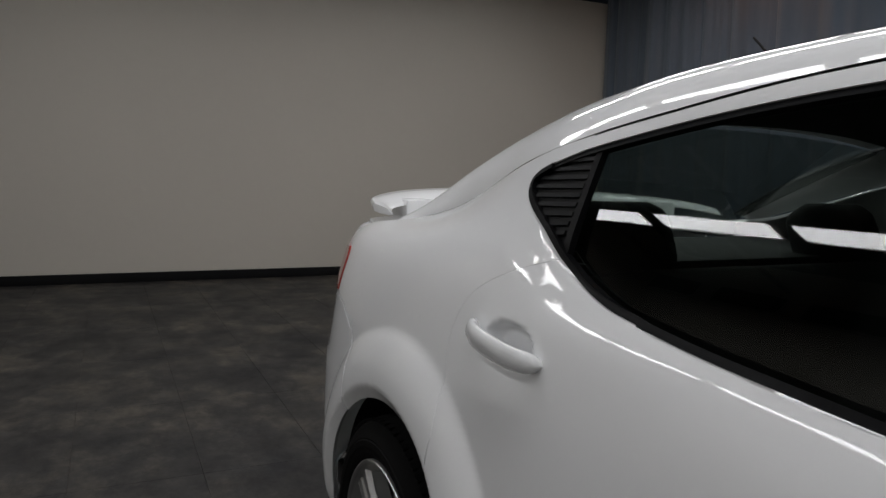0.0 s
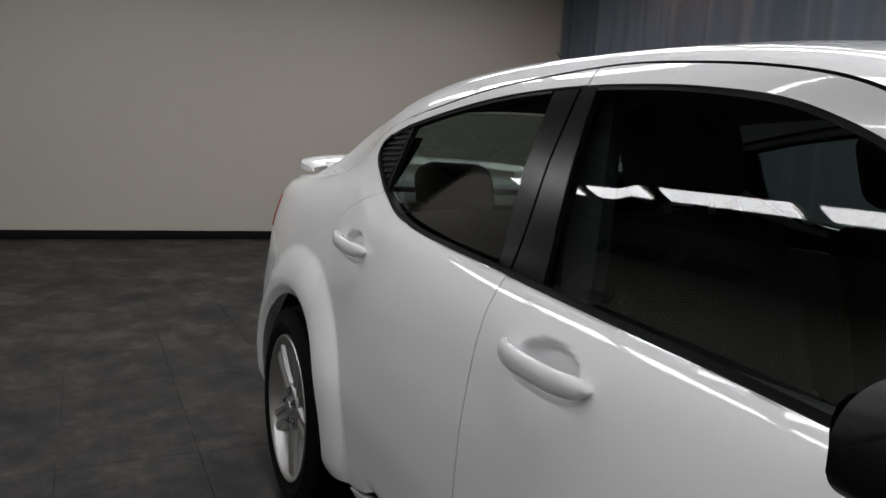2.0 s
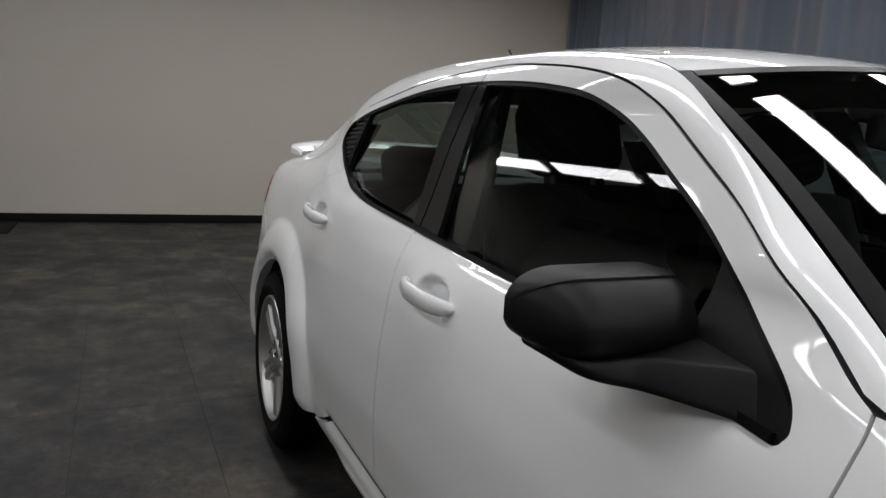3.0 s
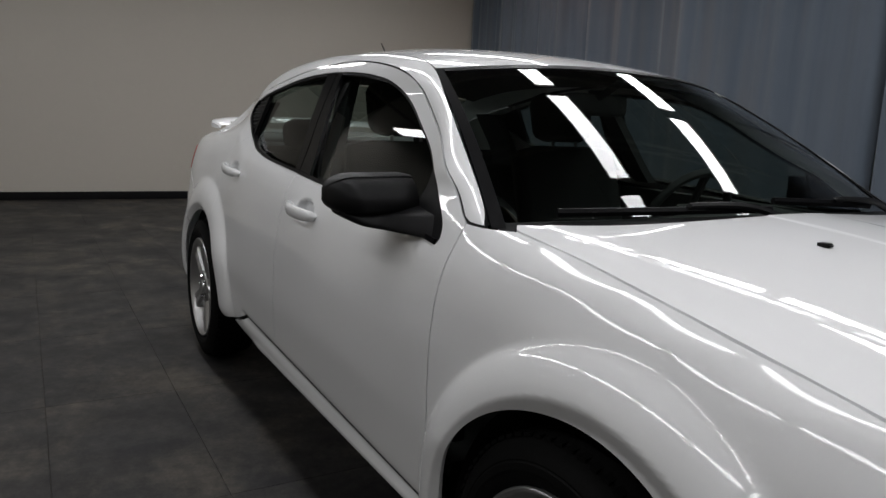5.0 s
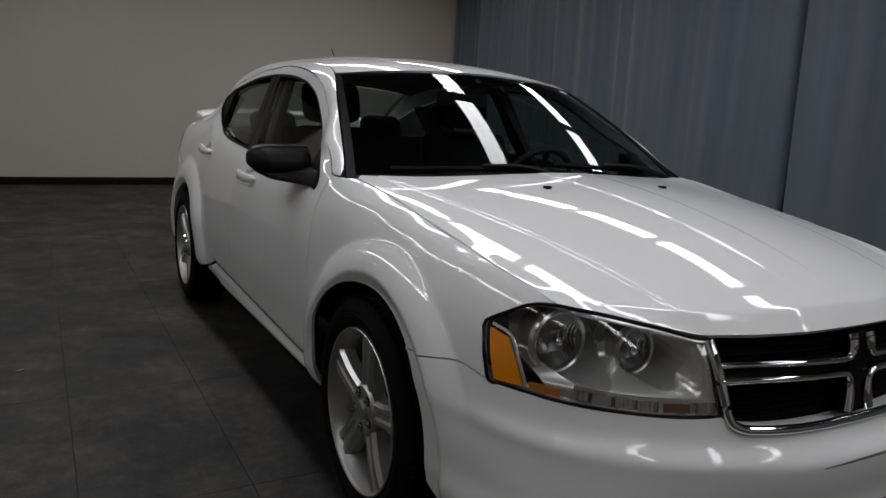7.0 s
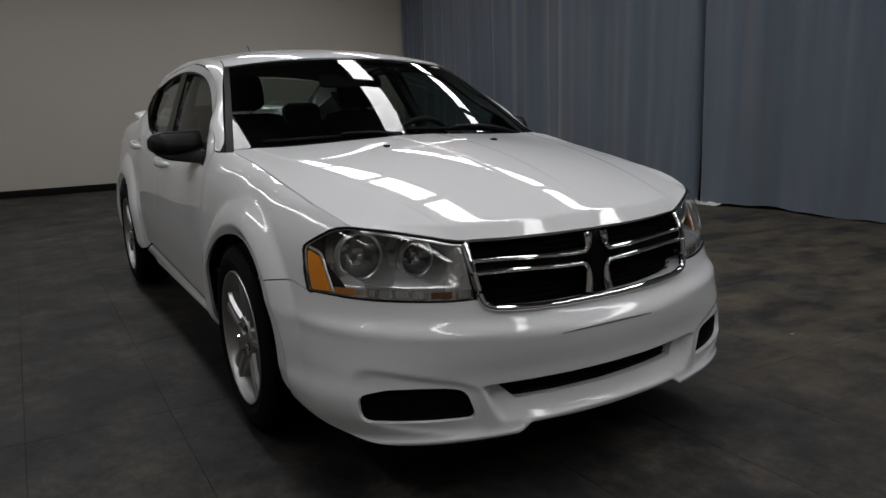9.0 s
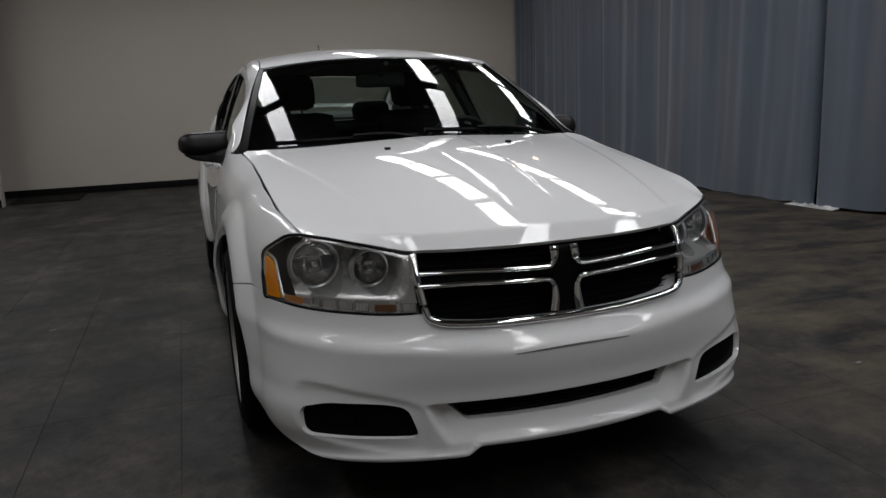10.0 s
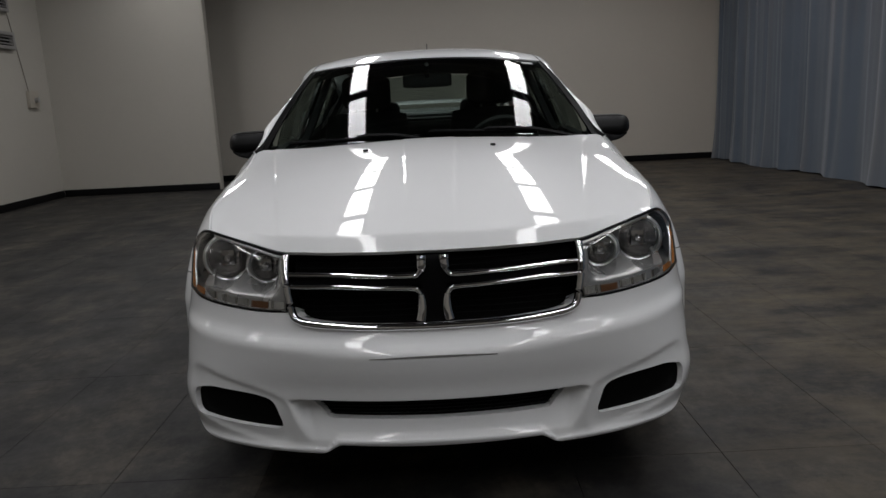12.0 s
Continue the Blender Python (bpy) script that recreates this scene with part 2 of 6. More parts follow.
def box(bm, lo, hi, bevel=0.0, m=None):
    lo, hi = Vector(lo), Vector(hi)
    g = bmesh.ops.create_cube(bm, size=1.0, matrix=Matrix.Translation((lo + hi) / 2) @ Matrix.Diagonal((*(hi - lo), 1)))
    vs = g["verts"]
    if bevel:
        es = list({e for v in vs for e in v.link_edges})
        vs = list({v for f in bmesh.ops.bevel(bm, geom=es, offset=bevel, segments=2, profile=0.6, affect="EDGES")["faces"] for v in f.verts} | {v for v in vs if v.is_valid})
    if m is not None:
        bmesh.ops.transform(bm, matrix=m, verts=vs)
    return vs


def rod(bm, a, b, r, n=10, r2=None):
    a, b = Vector(a), Vector(b)
    m = Matrix.Translation((a + b) / 2) @ (b - a).to_track_quat("Z", "Y").to_matrix().to_4x4()
    return bmesh.ops.create_cone(bm, cap_ends=True, segments=n, radius1=r, radius2=r if r2 is None else r2, depth=(b - a).length, matrix=m)["verts"]


def curve(pts, n=8):
    """Catmull-Rom through points, n steps to each span."""
    p = np.array(pts, float)
    q = np.vstack([2 * p[0] - p[1], p, 2 * p[-1] - p[-2]])
    t = np.linspace(0, 1, n, endpoint=False)[:, None]
    out = []
    for i in range(1, len(q) - 2):
        a, b, c, d = q[i - 1], q[i], q[i + 1], q[i + 2]
        out.append(0.5 * (2 * b + (c - a) * t + (2 * a - 5 * b + 4 * c - d) * t * t + (3 * b - a - 3 * c + d) * t ** 3))
    out.append(p[-1:])
    return np.vstack(out)


def rounded(pts, r=0.02, n=5):
    """A closed polygon with its corners rounded."""
    p = [np.array(q, float) for q in pts]
    out = []
    for i, b in enumerate(p):
        a, c = p[i - 1], p[(i + 1) % len(p)]
        u, v = a - b, c - b
        k = min(r, 0.45 * np.linalg.norm(u), 0.45 * np.linalg.norm(v))
        s, e = b + u / np.linalg.norm(u) * k, b + v / np.linalg.norm(v) * k
        for t in np.linspace(0, 1, n):
            out.append((1 - t) ** 2 * s + 2 * t * (1 - t) * b + t * t * e)
    return np.array(out)


def loop(*pieces):
    """Joins runs of points into one closed outline."""
    pts = np.vstack([np.atleast_2d(np.array(q, float)) for q in pieces])
    keep = [pts[0]]
    for q in pts[1:]:
        if np.linalg.norm(q - keep[-1]) > 1e-4:
            keep.append(q)
    if np.linalg.norm(keep[0] - keep[-1]) < 1e-4:
        keep.pop()
    return np.array(keep)


def area2(p):
    return float(np.sum(p[:, 0] * np.roll(p[:, 1], -1) - np.roll(p[:, 0], -1) * p[:, 1]))


def shrink(p, d):
    if area2(p) < 0:
        p = p[::-1]
    a, b = p - np.roll(p, 1, 0), np.roll(p, -1, 0) - p
    na, nb = (np.stack([-v[:, 1], v[:, 0]], 1) / (np.linalg.norm(v, axis=1)[:, None] + 1e-9) for v in (a, b))
    m = na + nb
    k = np.clip(np.sum(m * na, 1), 0.5, None)
    return p + d * m / k[:, None]


def inside(p, x, y):
    c = np.zeros(x.shape, bool)
    for (ax, ay), (bx, by) in zip(p, np.roll(p, -1, 0)):
        if ay == by:
            continue
        c ^= ((ay > y) != (by > y)) & (x < (bx - ax) * (y - ay) / (by - ay) + ax)
    return c


def refine(p, step):
    """Splits the long edges of a closed outline."""
    out = []
    for a, b in zip(p, np.roll(p, -1, 0)):
        k = max(1, int(math.ceil(np.linalg.norm(b - a) / step)))
        out += [a + (b - a) * i / k for i in range(k)]
    return np.array(out)


def cut_grid(outline, step, holes=()):
    """Cuts a flat outline with holes into small cells: points and faces."""
    rings = [refine(outline, step)] + [refine(q, step) for q in holes]
    lo, hi = rings[0].min(0), rings[0].max(0)
    xs, ys = (np.arange(lo[k] + 0.37 * step, hi[k], step) for k in (0, 1))
    gx, gy = (q.ravel() for q in np.meshgrid(xs, ys, indexing="ij"))

    def kept(x, y):
        ok = inside(rings[0], x, y)
        for q in rings[1:]:
            ok &= ~inside(q, x, y)
        return ok

    ok = kept(gx, gy)
    gx, gy = gx[ok], gy[ok]
    edge = np.vstack(rings)
    far = np.ones(len(gx), bool)
    for k in range(0, len(gx), 2000):
        d = (gx[k:k + 2000, None] - edge[None, :, 0]) ** 2 + (gy[k:k + 2000, None] - edge[None, :, 1]) ** 2
        far[k:k + 2000] = d.min(1) > (0.45 * step) ** 2
    pts = np.vstack([edge, np.stack([gx[far], gy[far]], 1)])
    links, n = [], 0
    for q in rings:
        links += [(n + i, n + (i + 1) % len(q)) for i in range(len(q))]
        n += len(q)
    vs, _, fs, _, _, _ = delaunay_2d_cdt([Vector(q) for q in pts.tolist()], links, [], 0, 1e-7)
    p = np.array([(v.x, v.y) for v in vs])
    f = np.array([list(q) for q in fs if len(q) == 3])
    mid = p[f].mean(1)
    f = f[kept(mid[:, 0], mid[:, 1])]
    a = p[f]
    area = (a[:, 1, 0] - a[:, 0, 0]) * (a[:, 2, 1] - a[:, 0, 1]) - (a[:, 2, 0] - a[:, 0, 0]) * (a[:, 1, 1] - a[:, 0, 1])
    f = np.where((area > 0)[:, None], f, f[:, ::-1])[np.abs(area) > 1e-9]
    return p, f.tolist()


def sheet(name, outline, f, mat, parent, label="", step=0.02, gap=0.002, thick=0.012, mirror=False, holes=(), h=0.006, inward=None):
    """A skin panel: a flat outline cut into cells, laid on the surface f(u, v) -> points, with a rim turned inwards.
    The shading normals are those of the surface. mirror: the other side of the car."""
    o = shrink(np.array(outline, float), gap)
    uv, faces = cut_grid(o, step, [shrink(np.array(q, float), -gap) for q in holes])
    u, v = uv[:, 0], uv[:, 1]
    p = f(u, v)
    nrm = np.cross(f(u + h, v) - f(u - h, v), f(u, v + h) - f(u, v - h))
    nrm /= np.linalg.norm(nrm, axis=1)[:, None] + 1e-12
    deep = -nrm if inward is None else inward(u, v)
    count = {}
    for q in faces:
        for a, b in zip(q, q[1:] + q[:1]):
            count[(a, b)] = 1
    rim = [(a, b) for a, b in count if (b, a) not in count]
    verts, norms = list(p), list(nrm)
    inner = {}
    for a, b in rim:
        for k in (a, b):
            if k not in inner:
                inner[k] = len(verts)
                verts.append(p[k] + deep[k] * thick)
                norms.append(nrm[k])
    all_faces = [list(q) for q in faces] + [[b, a, inner[a], inner[b]] for a, b in rim]
    first_rim = len(faces)
    verts, norms = np.array(verts), np.array(norms)
    if mirror:
        verts, norms = verts * (-1, 1, 1), norms * (-1, 1, 1)
        all_faces = [q[::-1] for q in all_faces]
    me = bpy.data.meshes.new(name)
    me.from_pydata(verts.tolist(), [], all_faces)
    me.update()
    me.polygons.foreach_set("use_smooth", [True] * len(all_faces))
    ln = []
    for k, pl in enumerate(me.polygons):
        if k < first_rim:
            ln += [tuple(norms[i]) for i in pl.vertices]
        else:
            ln += [tuple(pl.normal)] * len(pl.vertices)
    me.normals_split_custom_set(ln)
    return link_mesh(name, me, mat, parent, label)


def smooth1(keys, sigma):
    """A smooth curve through (place, value) keys, as a function."""
    k = np.array(sorted(keys), float)
    g = np.arange(k[0, 0] - 0.5, k[-1, 0] + 0.5, 0.005)
    lin = np.interp(g, k[:, 0], k[:, 1])
    a, b = (k[1, 1] - k[0, 1]) / (k[1, 0] - k[0, 0]), (k[-1, 1] - k[-2, 1]) / (k[-1, 0] - k[-2, 0])
    lin = np.where(g < k[0, 0], k[0, 1] + a * (g - k[0, 0]), np.where(g > k[-1, 0], k[-1, 1] + b * (g - k[-1, 0]), lin))
    w = np.exp(-0.5 * (np.arange(-3 * sigma, 3 * sigma + 0.0025, 0.005) / sigma) ** 2)
    pad = len(w) // 2
    sm = np.convolve(np.pad(lin, pad, mode="reflect", reflect_type="odd"), w / w.sum(), mode="same")[pad:len(lin) + pad]
    return lambda x: np.interp(x, g, sm)


def step01(a, b, x):
    t = np.clip((x - a) / (b - a), 0, 1)
    return t * t * (3 - 2 * t)


def loft(name, rings, mat, parent, label="", closed=True, caps=True, smooth=45):
    """Skins a run of rings of points."""
    bm = bmesh.new()
    rows = [[bm.verts.new(p) for p in r] for r in rings]
    n = len(rows[0])
    for a, b in zip(rows, rows[1:]):
        for i in range(n if closed else n - 1):
            j = (i + 1) % n
            bm.faces.new((a[i], a[j], b[j], b[i]))
    if caps and closed:
        bm.faces.new(rows[0][::-1])
        bm.faces.new(rows[-1])
    bmesh.ops.remove_doubles(bm, verts=bm.verts, dist=1e-5)
    return part(name, bm, mat, parent, label, smooth)


def sweep(name, path, r, mat, parent, label="", n=8, flat=1.0):
    """A tube of radius r (a number or one for each point) along a path."""
    p = np.array(path, float)
    rings = []
    for i, q in enumerate(p):
        t = p[min(i + 1, len(p) - 1)] - p[max(i - 1, 0)]
        t /= np.linalg.norm(t)
        up = np.array((0, 0, 1.0)) if abs(t[2]) < 0.95 else np.array((0, 1.0, 0))
        s = np.cross(t, up)
        s /= np.linalg.norm(s)
        w = np.cross(s, t)
        k = r if np.isscalar(r) else r[i]
        rings.append([q + k * (math.cos(a) * s + flat * math.sin(a) * w) for a in np.linspace(0, 2 * math.pi, n, endpoint=False)])
    return loft(name, rings, mat, parent, label)


# ---- the car: body surface ----
# x across (both sides alike), y from nose (-) to tail (+), z up; the axles lie at y = -1.3825 and 1.3825.
AXLE, HUB_Z, ARCH = 1.3825, 0.335, 0.388
ARCH_FRONT, ARCH_REAR, ARCH_LONG = -1.428, 1.372, 0.408

plan = curve([(-0.15, -2.367), (0, -2.37), (0.2, -2.36), (0.4, -2.318), (0.56, -2.252), (0.70, -2.152), (0.79, -2.02), (0.843, -1.85), (0.873, -1.62), (0.883, -1.38),
              (0.885, -1.0), (0.885, 0), (0.885, 1.0), (0.884, 1.38), (0.866, 1.75), (0.825, 2.02), (0.735, 2.25), (0.55, 2.42), (0.3, 2.49), (0, 2.51), (-0.15, 2.505)], 40)
k0, k1 = np.argmin(np.abs(plan[:400, 0])), len(plan) - 400 + np.argmin(np.abs(plan[-400:, 0]))
arc_len = np.concatenate([[0], np.cumsum(np.linalg.norm(np.diff(plan, axis=0), axis=1))])
arc_len -= arc_len[k0]
PLAN_S = np.arange(-0.12, arc_len[k1] + 0.12, 0.01)
plan_u = np.stack([np.interp(PLAN_S, arc_len, plan[:, 0]), np.interp(PLAN_S, arc_len, plan[:, 1])], 1)
tang = np.gradient(plan_u, axis=0)
wn = np.exp(-0.5 * (np.arange(-9, 10) / 3.5) ** 2)
tang = np.stack([np.convolve(np.pad(tang[:, k], 9, mode="edge"), wn / wn.sum(), mode="valid") for k in (0, 1)], 1)
tang /= np.linalg.norm(tang, axis=1)[:, None]
PLAN_N = np.stack([tang[:, 1], -tang[:, 0]], 1)
PLAN_P = plan_u
S_END = float(arc_len[k1])
side_zone = (PLAN_S > 0.7) & (PLAN_S < S_END - 0.75)


def s_of_y(y):
    return np.interp(y, PLAN_P[side_zone, 1], PLAN_S[side_zone])


def s_of_x(x):
    z = (PLAN_S >= 0) & (PLAN_S < 1.15)
    return np.sign(x) * np.interp(np.abs(x), PLAN_P[z, 0], PLAN_S[z])


LOW = [(0.15, -0.15), (0.22, -0.11), (0.27, -0.07), (0.30, -0.048), (0.36, -0.034), (0.45, -0.027), (0.55, -0.021)]
LEAN = [(1.1, -0.150), (1.2, -0.189), (1.3, -0.230), (1.36, -0.258), (1.4, -0.29), (1.45, -0.36), (1.5, -0.45)]
stations = []


def station(s, *keys):
    """The body's section at s: how far it lies outside the plan line, by height."""
    stations.append((float(s), np.array(sorted(keys))))


station(0.0, (0.15, -0.08), (0.19, -0.02), (0.21, -0.008), (0.26, -0.006), (0.38, 0.0), (0.490, 0.0), (0.499, -0.006), (0.525, -0.040), (0.57, -0.06), (0.64, -0.066), (0.73, -0.072), (0.8, -0.12), (0.9, -0.3))
station(s_of_x(0.42), (0.15, -0.08), (0.18, -0.02), (0.2, -0.004), (0.27, -0.002), (0.38, 0.0), (0.510, 0.0), (0.519, -0.006), (0.545, -0.031), (0.6, -0.046), (0.68, -0.062), (0.75, -0.098), (0.82, -0.18), (0.9, -0.3))
station(s_of_x(0.70), (0.15, -0.08), (0.18, -0.02), (0.2, 0.006), (0.25, 0.020), (0.29, 0.033), (0.34, 0.038), (0.4, 0.027), (0.46, 0.010), (0.505, 0.002), (0.526, 0.0), (0.536, -0.006), (0.560, -0.024), (0.61, -0.037), (0.7, -0.050), (0.76, -0.072), (0.8, -0.1), (0.85, -0.16), (0.9, -0.25))


def wing(low, z_seam, d_seam, d_waist, tight):
    """Keys of a front wing's section: an even slope from the waist up, then a tight crown to the hood seam."""
    h = np.concatenate([np.linspace(0, 0.06, 13), np.linspace(0.075, z_seam - 0.55, 16)])
    reach = z_seam - 0.55
    fixed = lambda q: 0.0514 * np.array([math.erf(v / 0.10) for v in np.atleast_1d(q)]) + 1.4 * tight * (1 - np.exp(-np.atleast_1d(q) / tight))
    base = (d_waist - d_seam - fixed(reach)[0]) / reach
    d = d_seam + fixed(h) + base * h
    return list(low) + [(float(z_seam - a), float(b)) for a, b in zip(h, d)] + [(z_seam + 0.04, d_seam - 0.09), (z_seam + 0.1, d_seam - 0.24)]


station(s_of_y(-1.8), *wing([(0.15, -0.13), (0.22, -0.07), (0.26, -0.04), (0.33, -0.024), (0.42, -0.024), (0.5, -0.024)], 0.865, -0.130, -0.022, 0.009))
station(s_of_y(-1.6), *wing(LOW[:-1], 0.900, -0.146, -0.016, 0.011))
station(s_of_y(-1.38), *wing(LOW[:-1], 0.936, -0.158, -0.019, 0.014))
station(s_of_y(-1.08), *wing(LOW[:-1], 0.984, -0.138, -0.019, 0.020))
station(s_of_y(-0.94), *LOW, (0.7, -0.024), (0.8, -0.034), (0.88, -0.049), (0.93, -0.068), (0.965, -0.085), (0.987, -0.096), (1.02, -0.114), (1.1, -0.156), *LEAN[1:])
station(s_of_y(-0.6), *LOW, (0.7, -0.026), (0.8, -0.04), (0.88, -0.058), (0.93, -0.076), (0.965, -0.098), (1.0, -0.111), *LEAN)
station(s_of_y(0.2), *LOW, (0.7, -0.026), (0.8, -0.038), (0.88, -0.052), (0.93, -0.066), (0.97, -0.086), (1.005, -0.108), (1.05, -0.13), *LEAN)
station(s_of_y(0.7), *LOW, (0.7, -0.03), (0.8, -0.042), (0.88, -0.056), (0.95, -0.072), (1.0, -0.088), (1.04, -0.117), *LEAN)
station(s_of_y(1.05), *LOW, (0.7, -0.038), (0.8, -0.048), (0.9, -0.068), (0.96, -0.082), (1.02, -0.1), (1.1, -0.138), (1.2, -0.188), (1.3, -0.238), (1.4, -0.31), (1.5, -0.45))
station(s_of_y(1.4), *LOW, (0.7, -0.036), (0.8, -0.046), (0.9, -0.062), (1.0, -0.086), (1.06, -0.116), (1.1, -0.155), (1.14, -0.205), (1.2, -0.268), (1.3, -0.35), (1.4, -0.45))
station(s_of_y(1.8), (0.15, -0.13), (0.22, -0.08), (0.3, -0.03), (0.5, -0.01), (0.7, -0.02), (0.8, -0.03), (0.9, -0.046), (1.0, -0.075), (1.05, -0.1), (1.09, -0.155), (1.12, -0.25), (1.16, -0.36), (1.3, -0.6))
station(S_END - 0.45, (0.15, -0.13), (0.22, -0.06), (0.3, -0.02), (0.5, 0.0), (0.66, 0.0), (0.72, -0.03), (0.8, -0.045), (1.0, -0.075), (1.06, -0.1), (1.1, -0.15), (1.13, -0.25), (1.3, -0.6))
station(S_END, (0.15, -0.13), (0.22, -0.06), (0.3, -0.02), (0.5, 0.0), (0.66, 0.0), (0.72, -0.03), (0.8, -0.045), (1.0, -0.075), (1.06, -0.1), (1.1, -0.15), (1.13, -0.25), (1.3, -0.6))

DZ = 0.005
Z_GRID = np.arange(0.1, 1.55, DZ)
S_GRID = np.arange(-0.4, S_END + 0.4, 0.01)


def even_keys(x, k):
    """A smooth curve through keys that never overshoots them."""
    h, d = np.diff(k[:, 0]), np.diff(k[:, 1]) / np.diff(k[:, 0])
    m = np.concatenate([d[:1], np.where(d[:-1] * d[1:] > 0, 2 * d[:-1] * d[1:] / (d[:-1] + d[1:] + np.where(d[:-1] + d[1:] == 0, 1e-9, 0)), 0), d[-1:]])
    i = np.clip(np.searchsorted(k[:, 0], x) - 1, 0, len(k) - 2)
    t = np.clip((x - k[i, 0]) / h[i], 0, 1)
    return (2 * t ** 3 - 3 * t ** 2 + 1) * k[i, 1] + (t ** 3 - 2 * t ** 2 + t) * h[i] * m[i] + (3 * t ** 2 - 2 * t ** 3) * k[i + 1, 1] + (t ** 3 - t ** 2) * h[i] * m[i + 1]


prof = np.array([even_keys(Z_GRID, k) for _, k in stations])
st_s = np.array([s for s, _ in stations])
mir = np.where(np.abs(S_GRID) <= S_END, np.abs(S_GRID), 2 * S_END - np.abs(S_GRID))


def glide(x, k, v):
    """A smooth curve through unevenly spaced keys (one column for each height)."""
    slope = np.diff(v, axis=0) / np.diff(k)[:, None]
    h = np.diff(k)[:, None]
    m = np.vstack([0 * slope[:1], (slope[:-1] * h[1:] + slope[1:] * h[:-1]) / (h[1:] + h[:-1]), 0 * slope[:1]])
    i = np.clip(np.searchsorted(k, x) - 1, 0, len(k) - 2)
    d = (k[i + 1] - k[i])[:, None]
    t = np.clip((x - k[i])[:, None] / d, 0, 1)
    return (2 * t ** 3 - 3 * t ** 2 + 1) * v[i] + (t ** 3 - 2 * t ** 2 + t) * d * m[i] + (3 * t ** 2 - 2 * t ** 3) * v[i + 1] + (t ** 3 - t ** 2) * d * m[i + 1]


table = glide(mir, st_s, prof)


def blur(a, sigma, axis):
    r = int(4 * sigma) + 1
    w = np.exp(-0.5 * (np.arange(-r, r + 1) / sigma) ** 2)
    pad = [(0, 0), (0, 0)]
    pad[axis] = (r, r)
    return np.apply_along_axis(lambda v: np.convolve(v, w / w.sum(), mode="valid"), axis, np.pad(a, pad, mode="edge"))


table = blur(table, 6.0, 0)
S_CROWN = float(s_of_y(-1.1))
nose = (1 - step01(0.75, 1.1, mir))[:, None]
crown = (step01(0.75, 1.1, mir) * (1 - step01(S_CROWN - 0.05, S_CROWN + 0.25, mir)))[:, None]
table = nose * blur(table, 1.2, 1) + crown * blur(table, 1.5, 1) + (1 - nose - crown) * blur(table, 3.0, 1)


def look_up(s, z):
    i = np.clip((s - S_GRID[0]) / 0.01, 0, len(S_GRID) - 1.001)
    j = np.clip((z - Z_GRID[0]) / DZ, 0, len(Z_GRID) - 1.001)
    a, b = i.astype(int), j.astype(int)
    u, v = i - a, j - b
    return (table[a, b] * (1 - u) + table[a + 1, b] * u) * (1 - v) + (table[a, b + 1] * (1 - u) + table[a + 1, b + 1] * u) * v


S_FRONT, S_REAR, S_ARCH = float(s_of_y(-AXLE)), float(s_of_y(ARCH_REAR)), float(s_of_y(ARCH_FRONT))


def front_arch(a0, a1, n, grow=0.0):
    """A stretch of the front wheel opening, by angle from the rear."""
    c, d = np.cos(np.radians(np.linspace(a0, a1, n))), np.sin(np.radians(np.linspace(a0, a1, n)))
    return np.stack([S_ARCH + 0.034 + (0.374 + grow) * np.sign(c) * np.abs(c) ** 0.909, HUB_Z + (0.377 + grow) * np.sign(d) * np.abs(d) ** 0.909], 1)


BELT_Y = [-0.862, -0.72, -0.55, -0.283, -0.14, 0.2, 0.442, 0.68, 0.82, 0.90, 0.988, 1.076]
BELT_Z = [0.925, 0.937, 0.951, 0.969, 0.977, 0.998, 1.012, 1.037, 1.069, 1.095, 1.134, 1.182]
HANDLES = [(float(s_of_y(-0.018)), 0.893), (float(s_of_y(0.955)), 0.951)]
S_FOG, S_SLOT = float(s_of_x(0.585)), float(s_of_x(0.39))


def slim(y, z):
    """How far the cabin's front end draws in beside the windscreen pillar."""
    return 0.024 * step01(0.97, 1.06, z) * (1 - step01(1.26, 1.36, z)) * (1 - step01(-0.5, 0.0, y))


